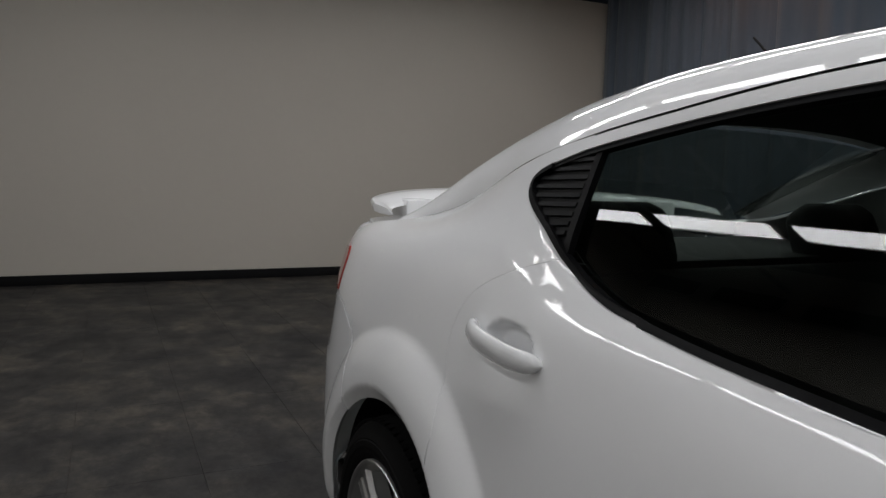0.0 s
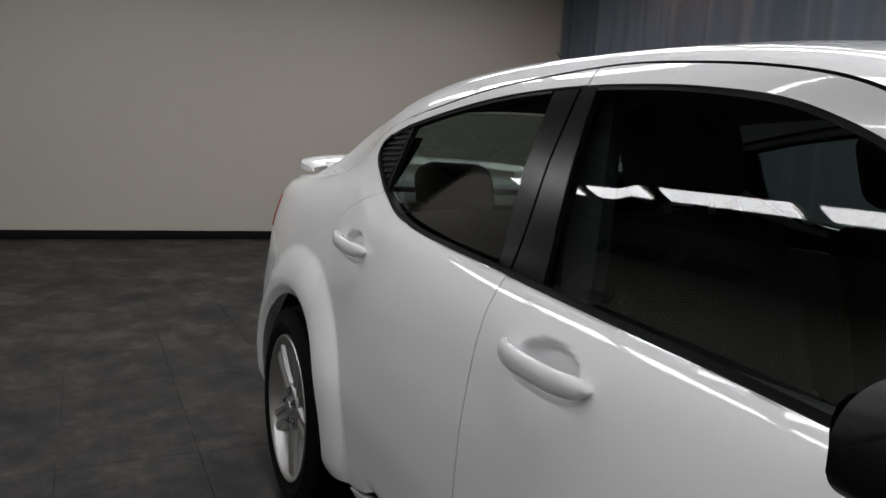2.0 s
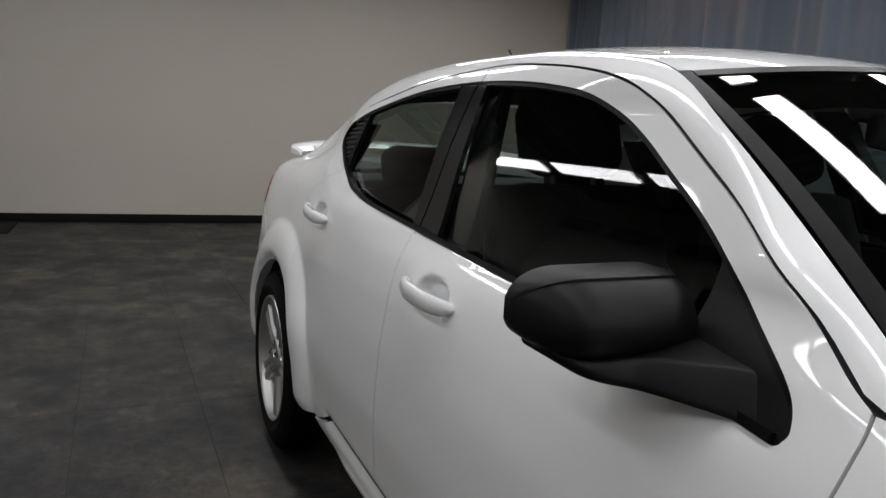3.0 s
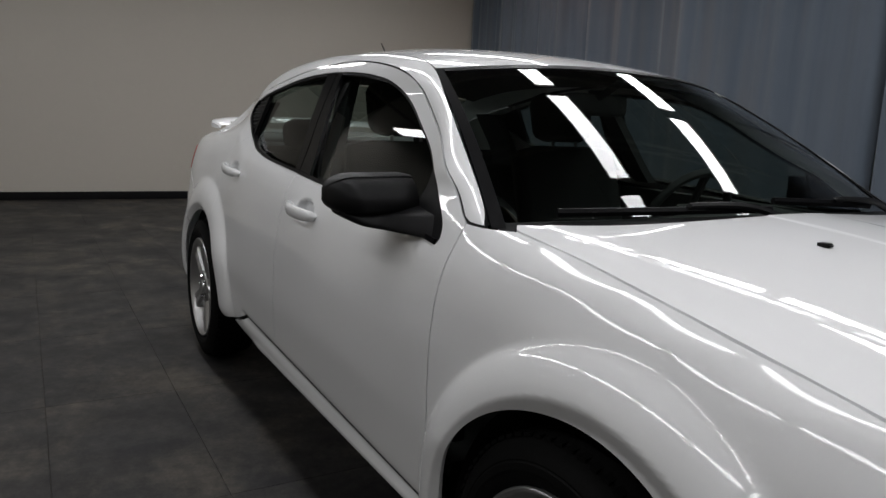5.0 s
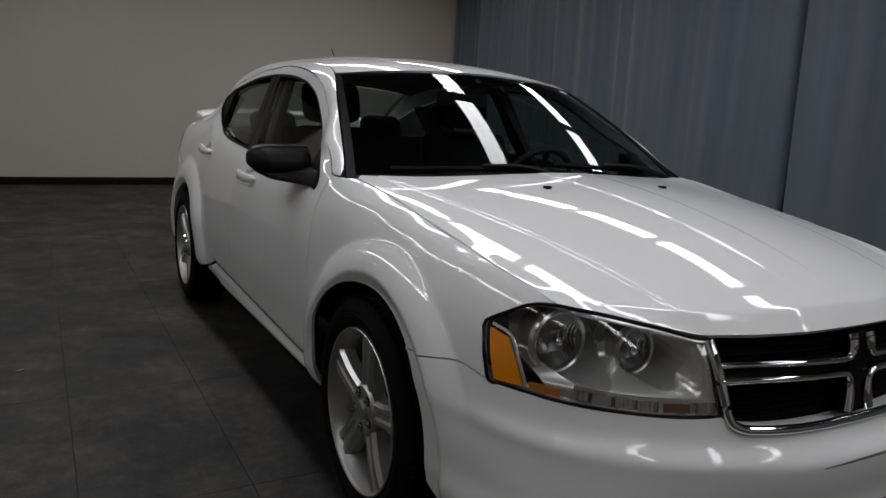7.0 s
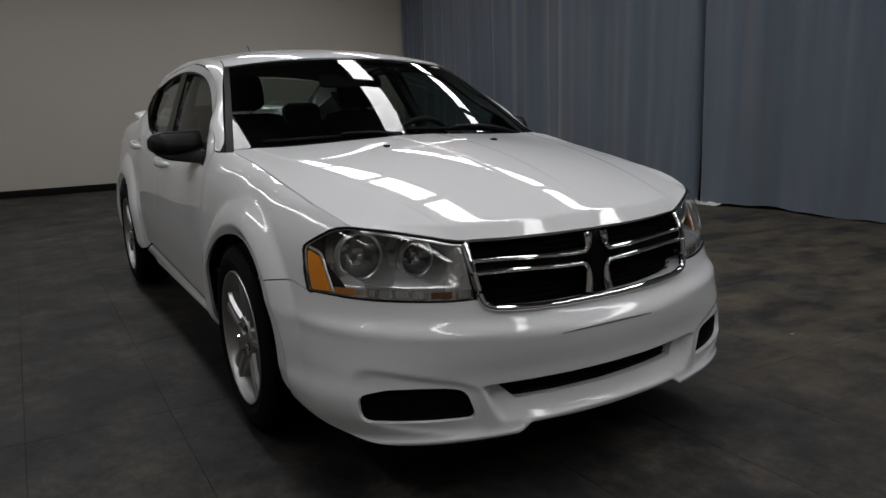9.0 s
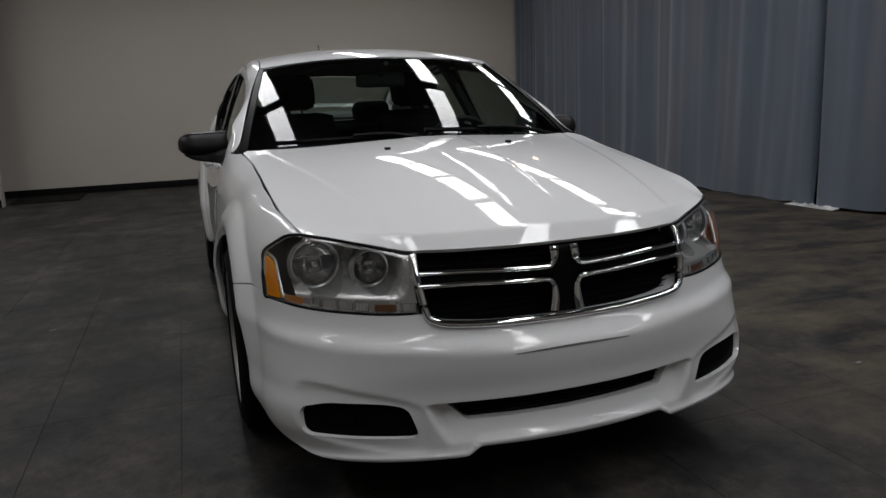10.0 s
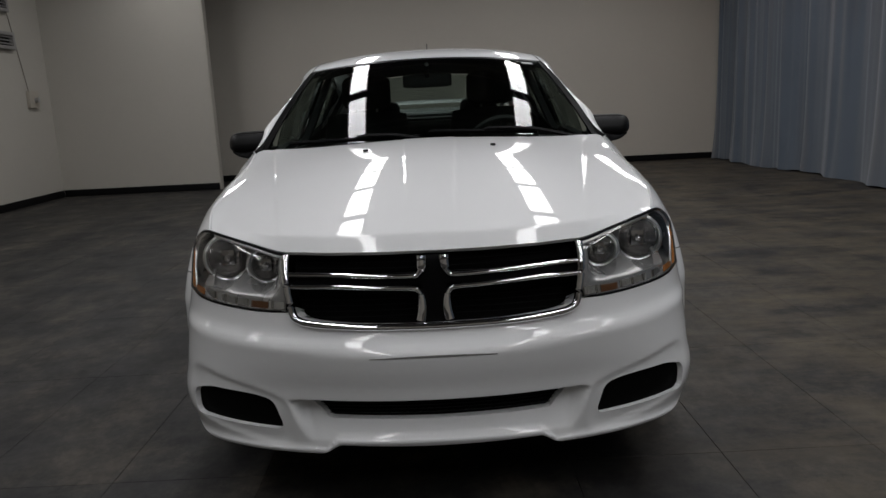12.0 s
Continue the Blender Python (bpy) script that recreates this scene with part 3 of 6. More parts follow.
def relief(s, z):
    """What stands out of or sinks into the even body: arch flares, handle cups, creases, bumper pockets."""
    a = np.abs(s)
    d = np.zeros_like(a)
    for s0, long, height, wide in ((S_ARCH, ARCH_LONG, 0.031, 0.500), (S_REAR, ARCH_LONG, 0.032, 0.540)):
        r = np.hypot((a - s0) * ARCH / long, (z - HUB_Z) * 0.99)
        fade = step01(S_ARCH - 0.55, S_ARCH - 0.36, a)
        u = (wide - r) / 0.0035
        edge = 0.0035 * np.where(u > 30, u, np.log1p(np.exp(np.clip(u, -40, 30))))
        e = np.clip(edge / (wide - 0.405), 0, 1)
        d += height * fade * (1 - (1 - e) ** 2.4) * step01(0.22, 0.36, z)
        d -= 0.020 * np.clip(1 - (r - 0.384) / 0.030, 0, 1.2) * step01(0.25, 0.33, z)
    for s0, z0 in HANDLES:
        q = ((a - s0 - 0.0) / 0.078) ** 2 + ((z - z0 - 0.002) / 0.032) ** 2
        d -= 0.024 * (1 - step01(0.35, 1.15, q))
    # groove over the sill, and a soft crease along the doors
    door_zone = step01(S_FRONT + 0.42, S_FRONT + 0.47, a) * (1 - step01(S_REAR - 0.47, S_REAR - 0.42, a))
    line = 0.35 + 0.032 * (a - S_FRONT - 0.525)
    d -= 0.014 * door_zone * np.exp(-((z - line + 0.020) / 0.020) ** 2) * (1 - step01(S_REAR - 0.76, S_REAR - 0.70, a))
    d += 0.010 * door_zone * np.exp(-((z - 0.300) / 0.014) ** 2) * (1 - step01(S_REAR - 0.95, S_REAR - 0.75, a))
    # sharp shoulder of the rear haunch: it climbs from the rear door to the foot of the rear pillar
    y = a - S_REAR + ARCH_REAR
    line = np.where(y < 1.08, 1.100 + 0.40 * (y - 1.08) - 0.10 * np.clip(y - 1.08, -1, 0) ** 2, 1.100 - 0.02 * (y - 1.08))
    cusp = np.exp(-np.sqrt((z - line) ** 2 + 0.013 ** 2) / 0.05)
    d += 0.010 * cusp * step01(0.78, 1.02, y) * (1 - step01(1.4, 1.75, y))
    d -= slim(y, z)
    # door tops roll inwards just under the window line
    top = np.interp(y, BELT_Y, BELT_Z)
    d -= 0.0032 * np.exp(-np.clip(np.abs(top - z), 0, 0.2) / 0.010) * step01(-0.9, -0.8, y) * (1 - step01(0.9, 1.05, y)) * step01(0.8, 0.9, z)
    # swage low on the front bumper and its pockets
    front = 1 - step01(1.0, 1.2, a)
    d -= front * 0.006 * np.exp(-((z - 0.385) / 0.05) ** 2)
    ramp = np.clip((z - 0.240) / 0.080, 0, 1) * (1 - step01(0.350, 0.358, z))
    lean = 0.45 * np.clip(0.36 - z, 0, 0.12)
    d -= front * 0.040 * ramp * (1 - step01(S_SLOT + 0.012 - lean, S_SLOT + 0.046 - lean, a))
    q = (np.abs(a - S_FOG) / 0.185) ** 4 + (np.abs(z - 0.325 - 0.2 * (a - S_FOG)) / 0.078) ** 4
    d -= front * 0.0065 * (1 - step01(0.40, 1.25, q))
    d += front * 0.011 * np.exp(-((z - 0.243 + 0.03 * step01(0.28, 0.33, a)) / 0.010) ** 2)
    return d


def body(s, z, off=0.0):
    s, z = np.asarray(s, float), np.asarray(z, float)
    a = np.abs(s)
    sg = np.where(s < 0, -1.0, 1.0)
    d = look_up(a, z) + relief(a, z) + off
    px, py, nx, ny = (np.interp(a, PLAN_S, q) for q in (PLAN_P[:, 0], PLAN_P[:, 1], PLAN_N[:, 0], PLAN_N[:, 1]))
    return np.stack([sg * (px + nx * d), py + ny * d, z], 1)


def on_body(off=0.0):
    return lambda s, z: body(s, z, off)


def plan_in(s, z):
    """The level way into the body at s."""
    a = np.abs(np.asarray(s, float))
    sg = np.where(np.asarray(s) < 0, -1.0, 1.0)
    return np.stack([-sg * np.interp(a, PLAN_S, PLAN_N[:, 0]), -np.interp(a, PLAN_S, PLAN_N[:, 1]), 0 * a], 1)


def side_glass(s, z):
    """The leaning plane of the door glass."""
    s, z = np.asarray(s, float), np.asarray(z, float)
    y = np.interp(s, PLAN_S, PLAN_P[:, 1])
    return np.stack([1.1835 - 0.415 * z - 0.017 - 0.024 * np.clip(-y / 0.75, 0, 1.2) + 0.009 * (1 - ((z - 1.18) / 0.18) ** 2), y, z], 1)


def yz(pts):
    """An outline given along the car's flank, (y, z), as (s, z)."""
    p = np.atleast_2d(np.array(pts, float))
    return np.stack([s_of_y(p[:, 0]), p[:, 1]], 1)


def xz(pts):
    """An outline given across the front, (x, z), as (s, z)."""
    p = np.atleast_2d(np.array(pts, float))
    return np.stack([s_of_x(p[:, 0]), p[:, 1]], 1)


# outline curves of the flank, (y, z)
door_gap = curve([(-0.938, 0.984), (-0.90, 1.007), (-0.82, 1.067), (-0.72, 1.126), (-0.584, 1.196), (-0.475, 1.259), (-0.412, 1.293), (-0.34, 1.324), (-0.235, 1.348), (-0.06, 1.370), (0.17, 1.383), (0.54, 1.363), (0.82, 1.325), (1.0, 1.294), (1.15, 1.262)], 6)
dlo_top = curve([(-0.868, 0.929), (-0.873, 0.945), (-0.852, 0.981), (-0.78, 1.033), (-0.72, 1.074), (-0.636, 1.119), (-0.522, 1.180), (-0.436, 1.229), (-0.356, 1.268), (-0.262, 1.302), (-0.170, 1.320), (-0.03, 1.336), (0.14, 1.346), (0.288, 1.348), (0.484, 1.341), (0.71, 1.318), (0.945, 1.279), (1.045, 1.256)], 6)
dlo_rear = curve([(1.045, 1.258), (1.09, 1.241), (1.102, 1.218), (1.070, 1.187), (0.976, 1.142), (0.90, 1.100), (0.82, 1.066), (0.748, 1.046), (0.68, 1.036)], 5)
belt = curve([(0.68, 1.034), (0.56, 1.022), (0.442, 1.0135), (0.2, 0.998), (-0.14, 0.977), (-0.283, 0.969), (-0.55, 0.951), (-0.72, 0.937), (-0.862, 0.925)], 6)
hood_seam = curve([(-1.075, 0.984), (-1.2, 0.966), (-1.38, 0.936), (-1.6, 0.901), (-1.8, 0.868), (-1.926, 0.847), (-2.016, 0.827), (-2.084, 0.803)], 6)
lamp_side = np.array([(-2.084, 0.803), (-2.055, 0.8025), (-2.030, 0.800), (-2.005, 0.793), (-1.971, 0.776), (-1.930, 0.755), (-1.915, 0.746), (-1.912, 0.732), (-1.926, 0.68), (-1.945, 0.628), (-1.953, 0.619), (-1.964, 0.617)])
bump_seam = curve([(-1.954, 0.620), (-1.87, 0.636), (-1.80, 0.632), (-1.735, 0.621), (-1.660, 0.613)], 4)


def near(c, y0, y1):
    """The stretch of a flank curve between two y, cut exactly at both."""
    lo, hi = min(y0, y1), max(y0, y1)
    out = []
    for k, p in enumerate(c):
        if k:
            q = c[k - 1]
            cuts = [(v - q[0]) / (p[0] - q[0]) for v in (lo, hi) if (q[0] - v) * (p[0] - v) < 0]
            out += [q + (p - q) * t for t in sorted(cuts)]
        if lo - 1e-6 <= p[0] <= hi + 1e-6:
            out.append(p)
    return np.array(out)


def sill_y(y):
    return 0.350 + 0.032 * (y + 0.857)


car = thing("car", "white four-door saloon car with black mirrors, parked on dark tiles", "car")
for side in (1, -1):
    M = side < 0
    # front fender
    a_door = [(-0.95, sill_y(-0.945)), (-0.944, 0.5), (-0.932, 0.67), (-0.928, 0.81), (-0.933, 0.88), (-0.939, 0.93), (-0.941, 0.965), (-0.938, 0.984)]
    fender = loop(yz(curve(a_door, 5)), yz([(-0.965, 0.982), (-0.99, 0.981), (-1.03, 0.982)]), yz(hood_seam), yz(lamp_side), yz(bump_seam),
                  front_arch(133.8, -8, 44), yz([(-0.95, 0.270)]))
    sheet("fender", fender, on_body(), PAINT, car, step=0.008, mirror=M, gap=0.0026, thick=0.016)
    # sill
    sill = loop(yz([(-0.945, 0.270), (0.50, 0.290), (0.60, 0.296), (0.68, 0.303), (0.77, 0.312), (0.80, 0.322), (0.745, 0.333), (0.660, 0.359), (0.612, 0.379)]), yz([(0.575, sill_y(0.575) - 0.012)]), yz([(y, sill_y(y) - 0.012) for y in np.linspace(0.55, -0.945, 24)]))
    sheet("sill", sill, on_body(), PAINT, car, step=0.012, mirror=M, thick=0.02)
    # black strip added in the gap: draws its dark line under the doors
    line = yz([(y, sill_y(y) - 0.0055) for y in np.linspace(0.57, -0.94, 40)]) * (-1 if M else 1, 1)
    sweep("sill_seal", body(line[:, 0], line[:, 1], -0.0025), 0.0052, TRIM, car, "black rubber door seal that darkens the sill gap", n=6)
    # front door
    fd = thing("front_door", "", "")
    fd.parent = car
    lower = loop(yz(near(belt, 0.1925, -0.87)), yz(near(dlo_top, -0.88, 0.1925)), yz(near(door_gap, -0.96, 0.1925)[::-1]), yz(curve(a_door, 5)[::-1]), yz([(y, sill_y(y)) for y in np.linspace(-0.945, 0.1925, 14)]), yz([(0.1925, 0.99)]))
    sheet("door_skin", lower, on_body(), PAINT, fd, step=0.009, mirror=M, gap=0.0015)
    glass = loop(yz(near(dlo_top, -0.72, 0.172)), yz([(0.178, 1.345), (0.15, 1.15), (0.115, 0.998)]), yz(near(belt, 0.11, -0.72) + (0, 0.008)))
    sheet("side_window", glass, side_glass, GLASS_SIDE, fd, "dark tinted glass", step=0.03, mirror=M, thick=0.004, gap=0.0)
    pil = loop(yz([(0.084, 0.997), (0.116, 1.1), (0.139, 1.19), (0.165, 1.346), (0.215, 1.349), (0.216, 1.2), (0.1925, 1.006)]))
    sheet("pillar_cover", pil, on_body(-0.004), PILLAR, fd, "satin black pillar cover", step=0.02, mirror=M, gap=0.0025)
    sail = loop(yz(near(dlo_top, -0.88, -0.69)), yz([(-0.69, 0.938)]), yz(near(belt, -0.70, -0.87)))
    sheet("mirror_sail", sail, on_body(-0.004), PLASTIC, fd, "black corner cover", step=0.02, mirror=M, gap=0.0)
    b = near(belt, 0.1932, -0.86)
    sheet("belt_moulding", loop(yz(b + (0, 0.013)), yz(b[::-1])), on_body(0.004), TRIM, fd, "black belt moulding", step=0.014, mirror=M, gap=0.001, thick=0.02)
    ft = near(dlo_top, -0.86, 0.163)
    sheet("window_seal", loop(yz(ft), yz(ft[::-1] - (0, 0.009))), on_body(-0.003), TRIM, fd, "black window seal", step=0.014, mirror=M, gap=0.0, thick=0.012)
    # rear door
    rd = thing("rear_door", "", "")
    rd.parent = car
    edge = curve([(0.90, 1.100), (1.02, 1.062), (1.12, 1.01), (1.16, 0.93), (1.15, 0.86), (1.12, 0.75)], 5)
    rim = np.stack([S_REAR + (ARCH_LONG + 0.003) * np.cos(np.radians(np.linspace(128, 183, 18))), HUB_Z + (ARCH + 0.004) * np.sin(np.radians(np.linspace(128, 183, 18)))], 1)
    lower = loop(yz([(0.1945, sill_y(0.198)), (0.1945, 0.99)]), yz(near(belt, 0.1945, 0.7)[::-1]), yz(dlo_rear[::-1][:16]), yz(edge), rim, yz([(0.94, 0.313), (0.86, 0.321), (0.75, 0.343), (0.665, 0.370), (0.61, sill_y(0.6))]), yz([(y, sill_y(y)) for y in np.linspace(0.57, 0.21, 8)]))
    sheet("door_skin", lower, on_body(), PAINT, rd, step=0.009, mirror=M, gap=0.0004)
    upper = loop(yz(near(door_gap, 0.1945, 1.0)), yz(near(dlo_top, 0.1945, 1.0)[::-1]))
    sheet("door_frame", upper, on_body(), PAINT, rd, step=0.0125, mirror=M, gap=0.0016)
    glass = loop(yz(near(dlo_top, 0.28, 0.922)), yz([(0.924, 1.280), (0.918, 1.2), (0.908, 1.112), (0.86, 1.088), (0.80, 1.068), (0.74, 1.050)]), yz(belt[belt[:, 0] > 0.25] + (0, 0.008)), yz([(0.255, 1.02)]))
    sheet("side_window", glass, side_glass, GLASS_SIDE, rd, "dark tinted glass", step=0.03, mirror=M, thick=0.004, gap=0.0)
    pil = loop(yz([(0.1945, 1.006), (0.2185, 1.2), (0.218, 1.349), (0.304, 1.350), (0.294, 1.19), (0.270, 1.09), (0.240, 1.008)]))
    sheet("pillar_cover", pil, on_body(-0.004), PILLAR, rd, "satin black pillar cover", step=0.02, mirror=M, gap=0.0025)
    quarter = loop(yz(near(dlo_top, 0.922, 1.045)), yz(dlo_rear[:25]), yz([(0.908, 1.11), (0.916, 1.2)]))
    sheet("louvre_panel", quarter, on_body(-0.012), PLASTIC, rd, "ribbed black quarter panel", step=0.014, mirror=M, gap=0.0)
    ribs = thing("rib_set", "", "")
    ribs.parent = rd
    for k in range(11):
        z0 = 1.276 - 0.0155 * k
        y1 = float(np.interp(z0, [1.1, 1.142, 1.187, 1.218, 1.241, 1.258, 1.28], [0.89, 0.966, 1.056, 1.088, 1.078, 1.035, 0.97]))
        y0 = 0.926
        if y1 - y0 > 0.015:
            sheet("rib", loop(yz([(y0, z0), (y1, z0 - 0.004), (y1, z0 + 0.003), (y0, z0 + 0.007)])), on_body(-0.006), PLASTIC, ribs, step=0.05, mirror=M, gap=0.0, thick=0.008)
    b = np.vstack([dlo_rear, near(belt, 0.1938, 0.7)[1:]])
    nb = np.gradient(b, axis=0)
    nb = np.stack([-nb[:, 1], nb[:, 0]], 1) / np.linalg.norm(nb, axis=1)[:, None]
    sheet("belt_moulding", loop(yz(b), yz((b - 0.012 * nb)[::-1])), on_body(0.003), TRIM, rd, "black belt moulding", step=0.012, mirror=M, gap=0.001, thick=0.02)
    ft = near(dlo_top, 0.306, 1.045)
    sheet("window_seal", loop(yz(ft), yz(ft[::-1] - (0, 0.009))), on_body(-0.003), TRIM, rd, "black window seal", step=0.014, mirror=M, gap=0.0, thick=0.012)
    bar = curve([(0.928, 1.283), (0.924, 1.22), (0.920, 1.15), (0.914, 1.108)], 6)
    sheet("window_divider", loop(yz(bar), yz(bar[::-1] - (0.016, 0))), on_body(-0.006), TRIM, rd, step=0.014, mirror=M, gap=0.0, thick=0.012)
    # rear quarter with the rear pillar
    rim = np.stack([S_REAR + ARCH_LONG * np.cos(np.radians(np.linspace(50, 127, 20))), HUB_Z + ARCH * np.sin(np.radians(np.linspace(50, 127, 20)))], 1)
    q_top = curve([(0.95, 1.304), (1.1, 1.277), (1.3, 1.228), (1.5, 1.168), (1.7, 1.118), (1.9, 1.095), (2.0, 1.087), (2.05, 1.072)], 6)
    tail = np.vstack([curve([(2.05, 1.072), (2.048, 1.04), (2.03, 1.02)], 3), curve([(1.985, 1.016), (1.958, 0.99), (1.960, 0.94), (1.975, 0.885)], 4)])
    seam = curve([(1.975, 0.885), (1.85, 0.868), (1.72, 0.82), (1.655, 0.72)], 4)
    dr = dlo_rear[(dlo_rear[:, 0] > 0.902)]
    quarter_skin = loop(yz(q_top), yz(tail), yz(seam), rim, yz(edge[::-1]), yz(dr[::-1]), yz(near(dlo_top, 0.97, 1.04)[::-1]))
    sheet("rear_quarter", quarter_skin, on_body(), PAINT, car, step=0.009, mirror=M, gap=0.0004)
    # tail lamp
    lampo = loop(yz(tail[7:][::-1] + (0.006, 0)), yz([(2.03, 1.012), (2.09, 1.01)]), yz([(2.1, 0.95), (2.1, 0.88)]))
    sheet("tail_lamp", lampo, on_body(0.004), RED, car, "red tail lamp", step=0.02, mirror=M, thick=0.03)
    # dark inner skin that closes the gaps
    under = loop(yz([(-1.0, 0.96)]), yz(belt[::-1][3:] - (0, 0.03)), yz([(1.08, 1.06), (1.4, 1.05), (1.9, 1.02), (1.9, 0.80)]), np.stack([S_REAR + 0.45 * np.cos(np.radians(np.linspace(60, 185, 24))), HUB_Z + 0.45 * np.sin(np.radians(np.linspace(60, 185, 24)))], 1),
                 yz([(0.9, 0.30), (-0.9, 0.29)]), front_arch(-5, 130, 24, 0.06), yz([(-1.75, 0.66), (-1.75, 0.82), (-1.4, 0.88)]))
    sheet("inner_skin", under, on_body(-0.045), GAP, car, "black inner skin", step=0.05, mirror=M, gap=0.0, thick=0.002)

# ---- handles ----
for side in (1, -1):
    for (s0, z0), tilt, y_mid in ((HANDLES[0], 0.04, -0.028), (HANDLES[1], 0.07, 0.967)):
        base = [body(np.array([s0 + t]), np.array([z0 + tilt * t]))[0] for t in np.linspace(-0.117, 0.117, 19)]
        ref = body(np.array([s0 - 0.117, s0 + 0.117]), np.array([z0, z0]))
        out = np.cross(ref[1] - ref[0], (0, 0, 1.0))
        out /= np.linalg.norm(out)
        if out[0] < 0:
            out = -out
        rings = []
        for k, t in enumerate(np.linspace(-1, 1, 19)):
            mid = ref[0] + (ref[1] - ref[0]) * (t + 1) / 2 + (0, 0, tilt * 0.125 * t)
            lift = 0.034 * (1 - abs(t) ** 3.2) + 0.006
            w = 0.0185 * (1 - abs(t) ** 9) ** 0.5 * (1 + 0.10 * t) + 0.002
            h = 0.0095 + 0.003 * (abs(t) > 0.75)
            c = mid + out * (lift - 0.004)
            rings.append([(c + out * h * math.cos(a) + np.array((0, 0, w)) * math.sin(a)) * (side, 1, 1) for a in np.linspace(0, 2 * math.pi, 14, endpoint=False)])
        owner = [o for o in car.children if o.name.startswith("front_door" if y_mid < 0.5 else "rear_door")][0 if side > 0 else 1]
        loft("door_handle", rings, PAINT, owner, "white pull handle", smooth=60)

# ---- roof, rails, glass ----
INNER = curve([(0.777, -0.994, 0.984), (0.741, -0.93, 1.024), (0.693, -0.76, 1.137), (0.641, -0.58, 1.247), (0.586, -0.40, 1.342), (0.567, -0.22, 1.385), (0.556, 0.05, 1.411), (0.554, 0.35, 1.420), (0.552, 0.6, 1.420), (0.55, 0.85, 1.408), (0.55, 1.0, 1.390), (0.55, 1.15, 1.366), (0.556, 1.35, 1.314), (0.568, 1.53, 1.253), (0.585, 1.68, 1.190), (0.61, 1.84, 1.112)], 8)
OUTER_YZ = curve([(-0.996, 0.9805), (-0.938, 0.9855), (-0.90, 1.0085), (-0.82, 1.0685), (-0.72, 1.1275), (-0.584, 1.1975), (-0.475, 1.2605), (-0.412, 1.2945), (-0.34, 1.3255), (-0.235, 1.3495), (-0.06, 1.3715), (0.17, 1.3845), (0.54, 1.3645), (0.82, 1.3265), (1.0, 1.2955), (1.15, 1.268), (1.3, 1.230), (1.5, 1.170), (1.7, 1.120), (1.84, 1.100)], 8)


def even(p, n):
    d = np.concatenate([[0], np.cumsum(np.linalg.norm(np.diff(p, axis=0), axis=1))])
    t = np.linspace(0, d[-1], n)
    return np.stack([np.interp(t, d, p[:, k]) for k in range(p.shape[1])], 1)


outer3 = body(s_of_y(OUTER_YZ[:, 0]), OUTER_YZ[:, 1])
inner_y = INNER[:, 1]
N_RAIL = 120
ys = np.linspace(-0.993, 1.83, N_RAIL)
rail_out = np.stack([np.interp(ys, outer3[:, 1], outer3[:, k]) for k in range(3)], 1)
rail_in = np.stack([np.interp(ys, inner_y, INNER[:, k]) for k in range(3)], 1)


ROOF_Z = smooth1([(-0.50, 1.370), (-0.35, 1.409), (-0.15, 1.442), (0.1, 1.464), (0.35, 1.475), (0.6, 1.477), (0.85, 1.462), (1.05, 1.434), (1.2, 1.398), (1.4, 1.334)], 0.07)


def strip(name, a, b, mat, parent, bulge, n=8, label="", mirror=False, thick=0.015):
    """A skin between two space curves that bulges outwards."""
    rows = []
    for p, q in zip(a, b):
        row = []
        for t in np.linspace(0, 1, n):
            m = p * (1 - t) + q * t
            nrm = np.array((q[2] - p[2], 0, p[0] - q[0]))
            nrm /= np.linalg.norm(nrm) + 1e-9
            row.append(m + nrm * bulge * 4 * t * (1 - t) * np.linalg.norm(q - p))
        rows.append(row)
    g = np.array(rows)
    bm = bmesh.new()
    vs = [[bm.verts.new(g[i, j] * ((-1 if mirror else 1), 1, 1)) for j in range(n)] for i in range(len(g))]
    for i in range(len(g) - 1):
        for j in range(n - 1):
            bm.faces.new((vs[i][j], vs[i + 1][j], vs[i + 1][j + 1], vs[i][j + 1]))
    ob = part(name, bm, mat, parent, label, smooth=60)
    return ob


for side in (1, -1):
    along = (rail_in - rail_out) / np.linalg.norm(rail_in - rail_out, axis=1)[:, None]
    open_way = (0.0035 * (1 - step01(0.95, 1.1, rail_out[:, 1])))[:, None]
    strip("roof_rail", rail_out + open_way * along, rail_in, PAINT, car, 0.09, mirror=side < 0, n=9)
    drop = rail_in - (0.004, 0, 0.012)
    strip("ditch", rail_in - (0.0005, 0, 0.001), drop - (0.006, 0, 0), TRIM, car, 0.0, n=2, mirror=side < 0, label="black roof ditch strip")
    doors = rail_out[:, 1] < 1.02
    along = along[doors]
    deep = rail_out[doors] - np.array((0.005, 0, 0.004))
    strip("gap_strip", deep - 0.005 * along, deep + 0.012 * along, GAP, car, 0.0, n=2, mirror=side < 0, label="dark door gap")

# roof skin between the two ditches
bm = bmesh.new()
ry = np.linspace(-0.50, 1.29, 76)
rows = []
for y in ry:
    row = []
    for t in np.linspace(-1, 1, 41):
        yy = y + np.clip((y + 0.28) / -0.22, 0, 1) * 0.098 * t * t
        ze = float(np.interp(yy, inner_y, INNER[:, 2]))
        x = (float(np.interp(yy, inner_y, INNER[:, 0])) - 0.006) * t
        row.append(bm.verts.new((x, yy, ze + (float(ROOF_Z(yy)) - ze) * (1 - abs(t) ** 2.4))))
    rows.append(row)
for a, b in zip(rows, rows[1:]):
    for i in range(40):
        bm.faces.new((a[i], a[i + 1], b[i + 1], b[i]))
part("roof", bm, PAINT, car, smooth=60)


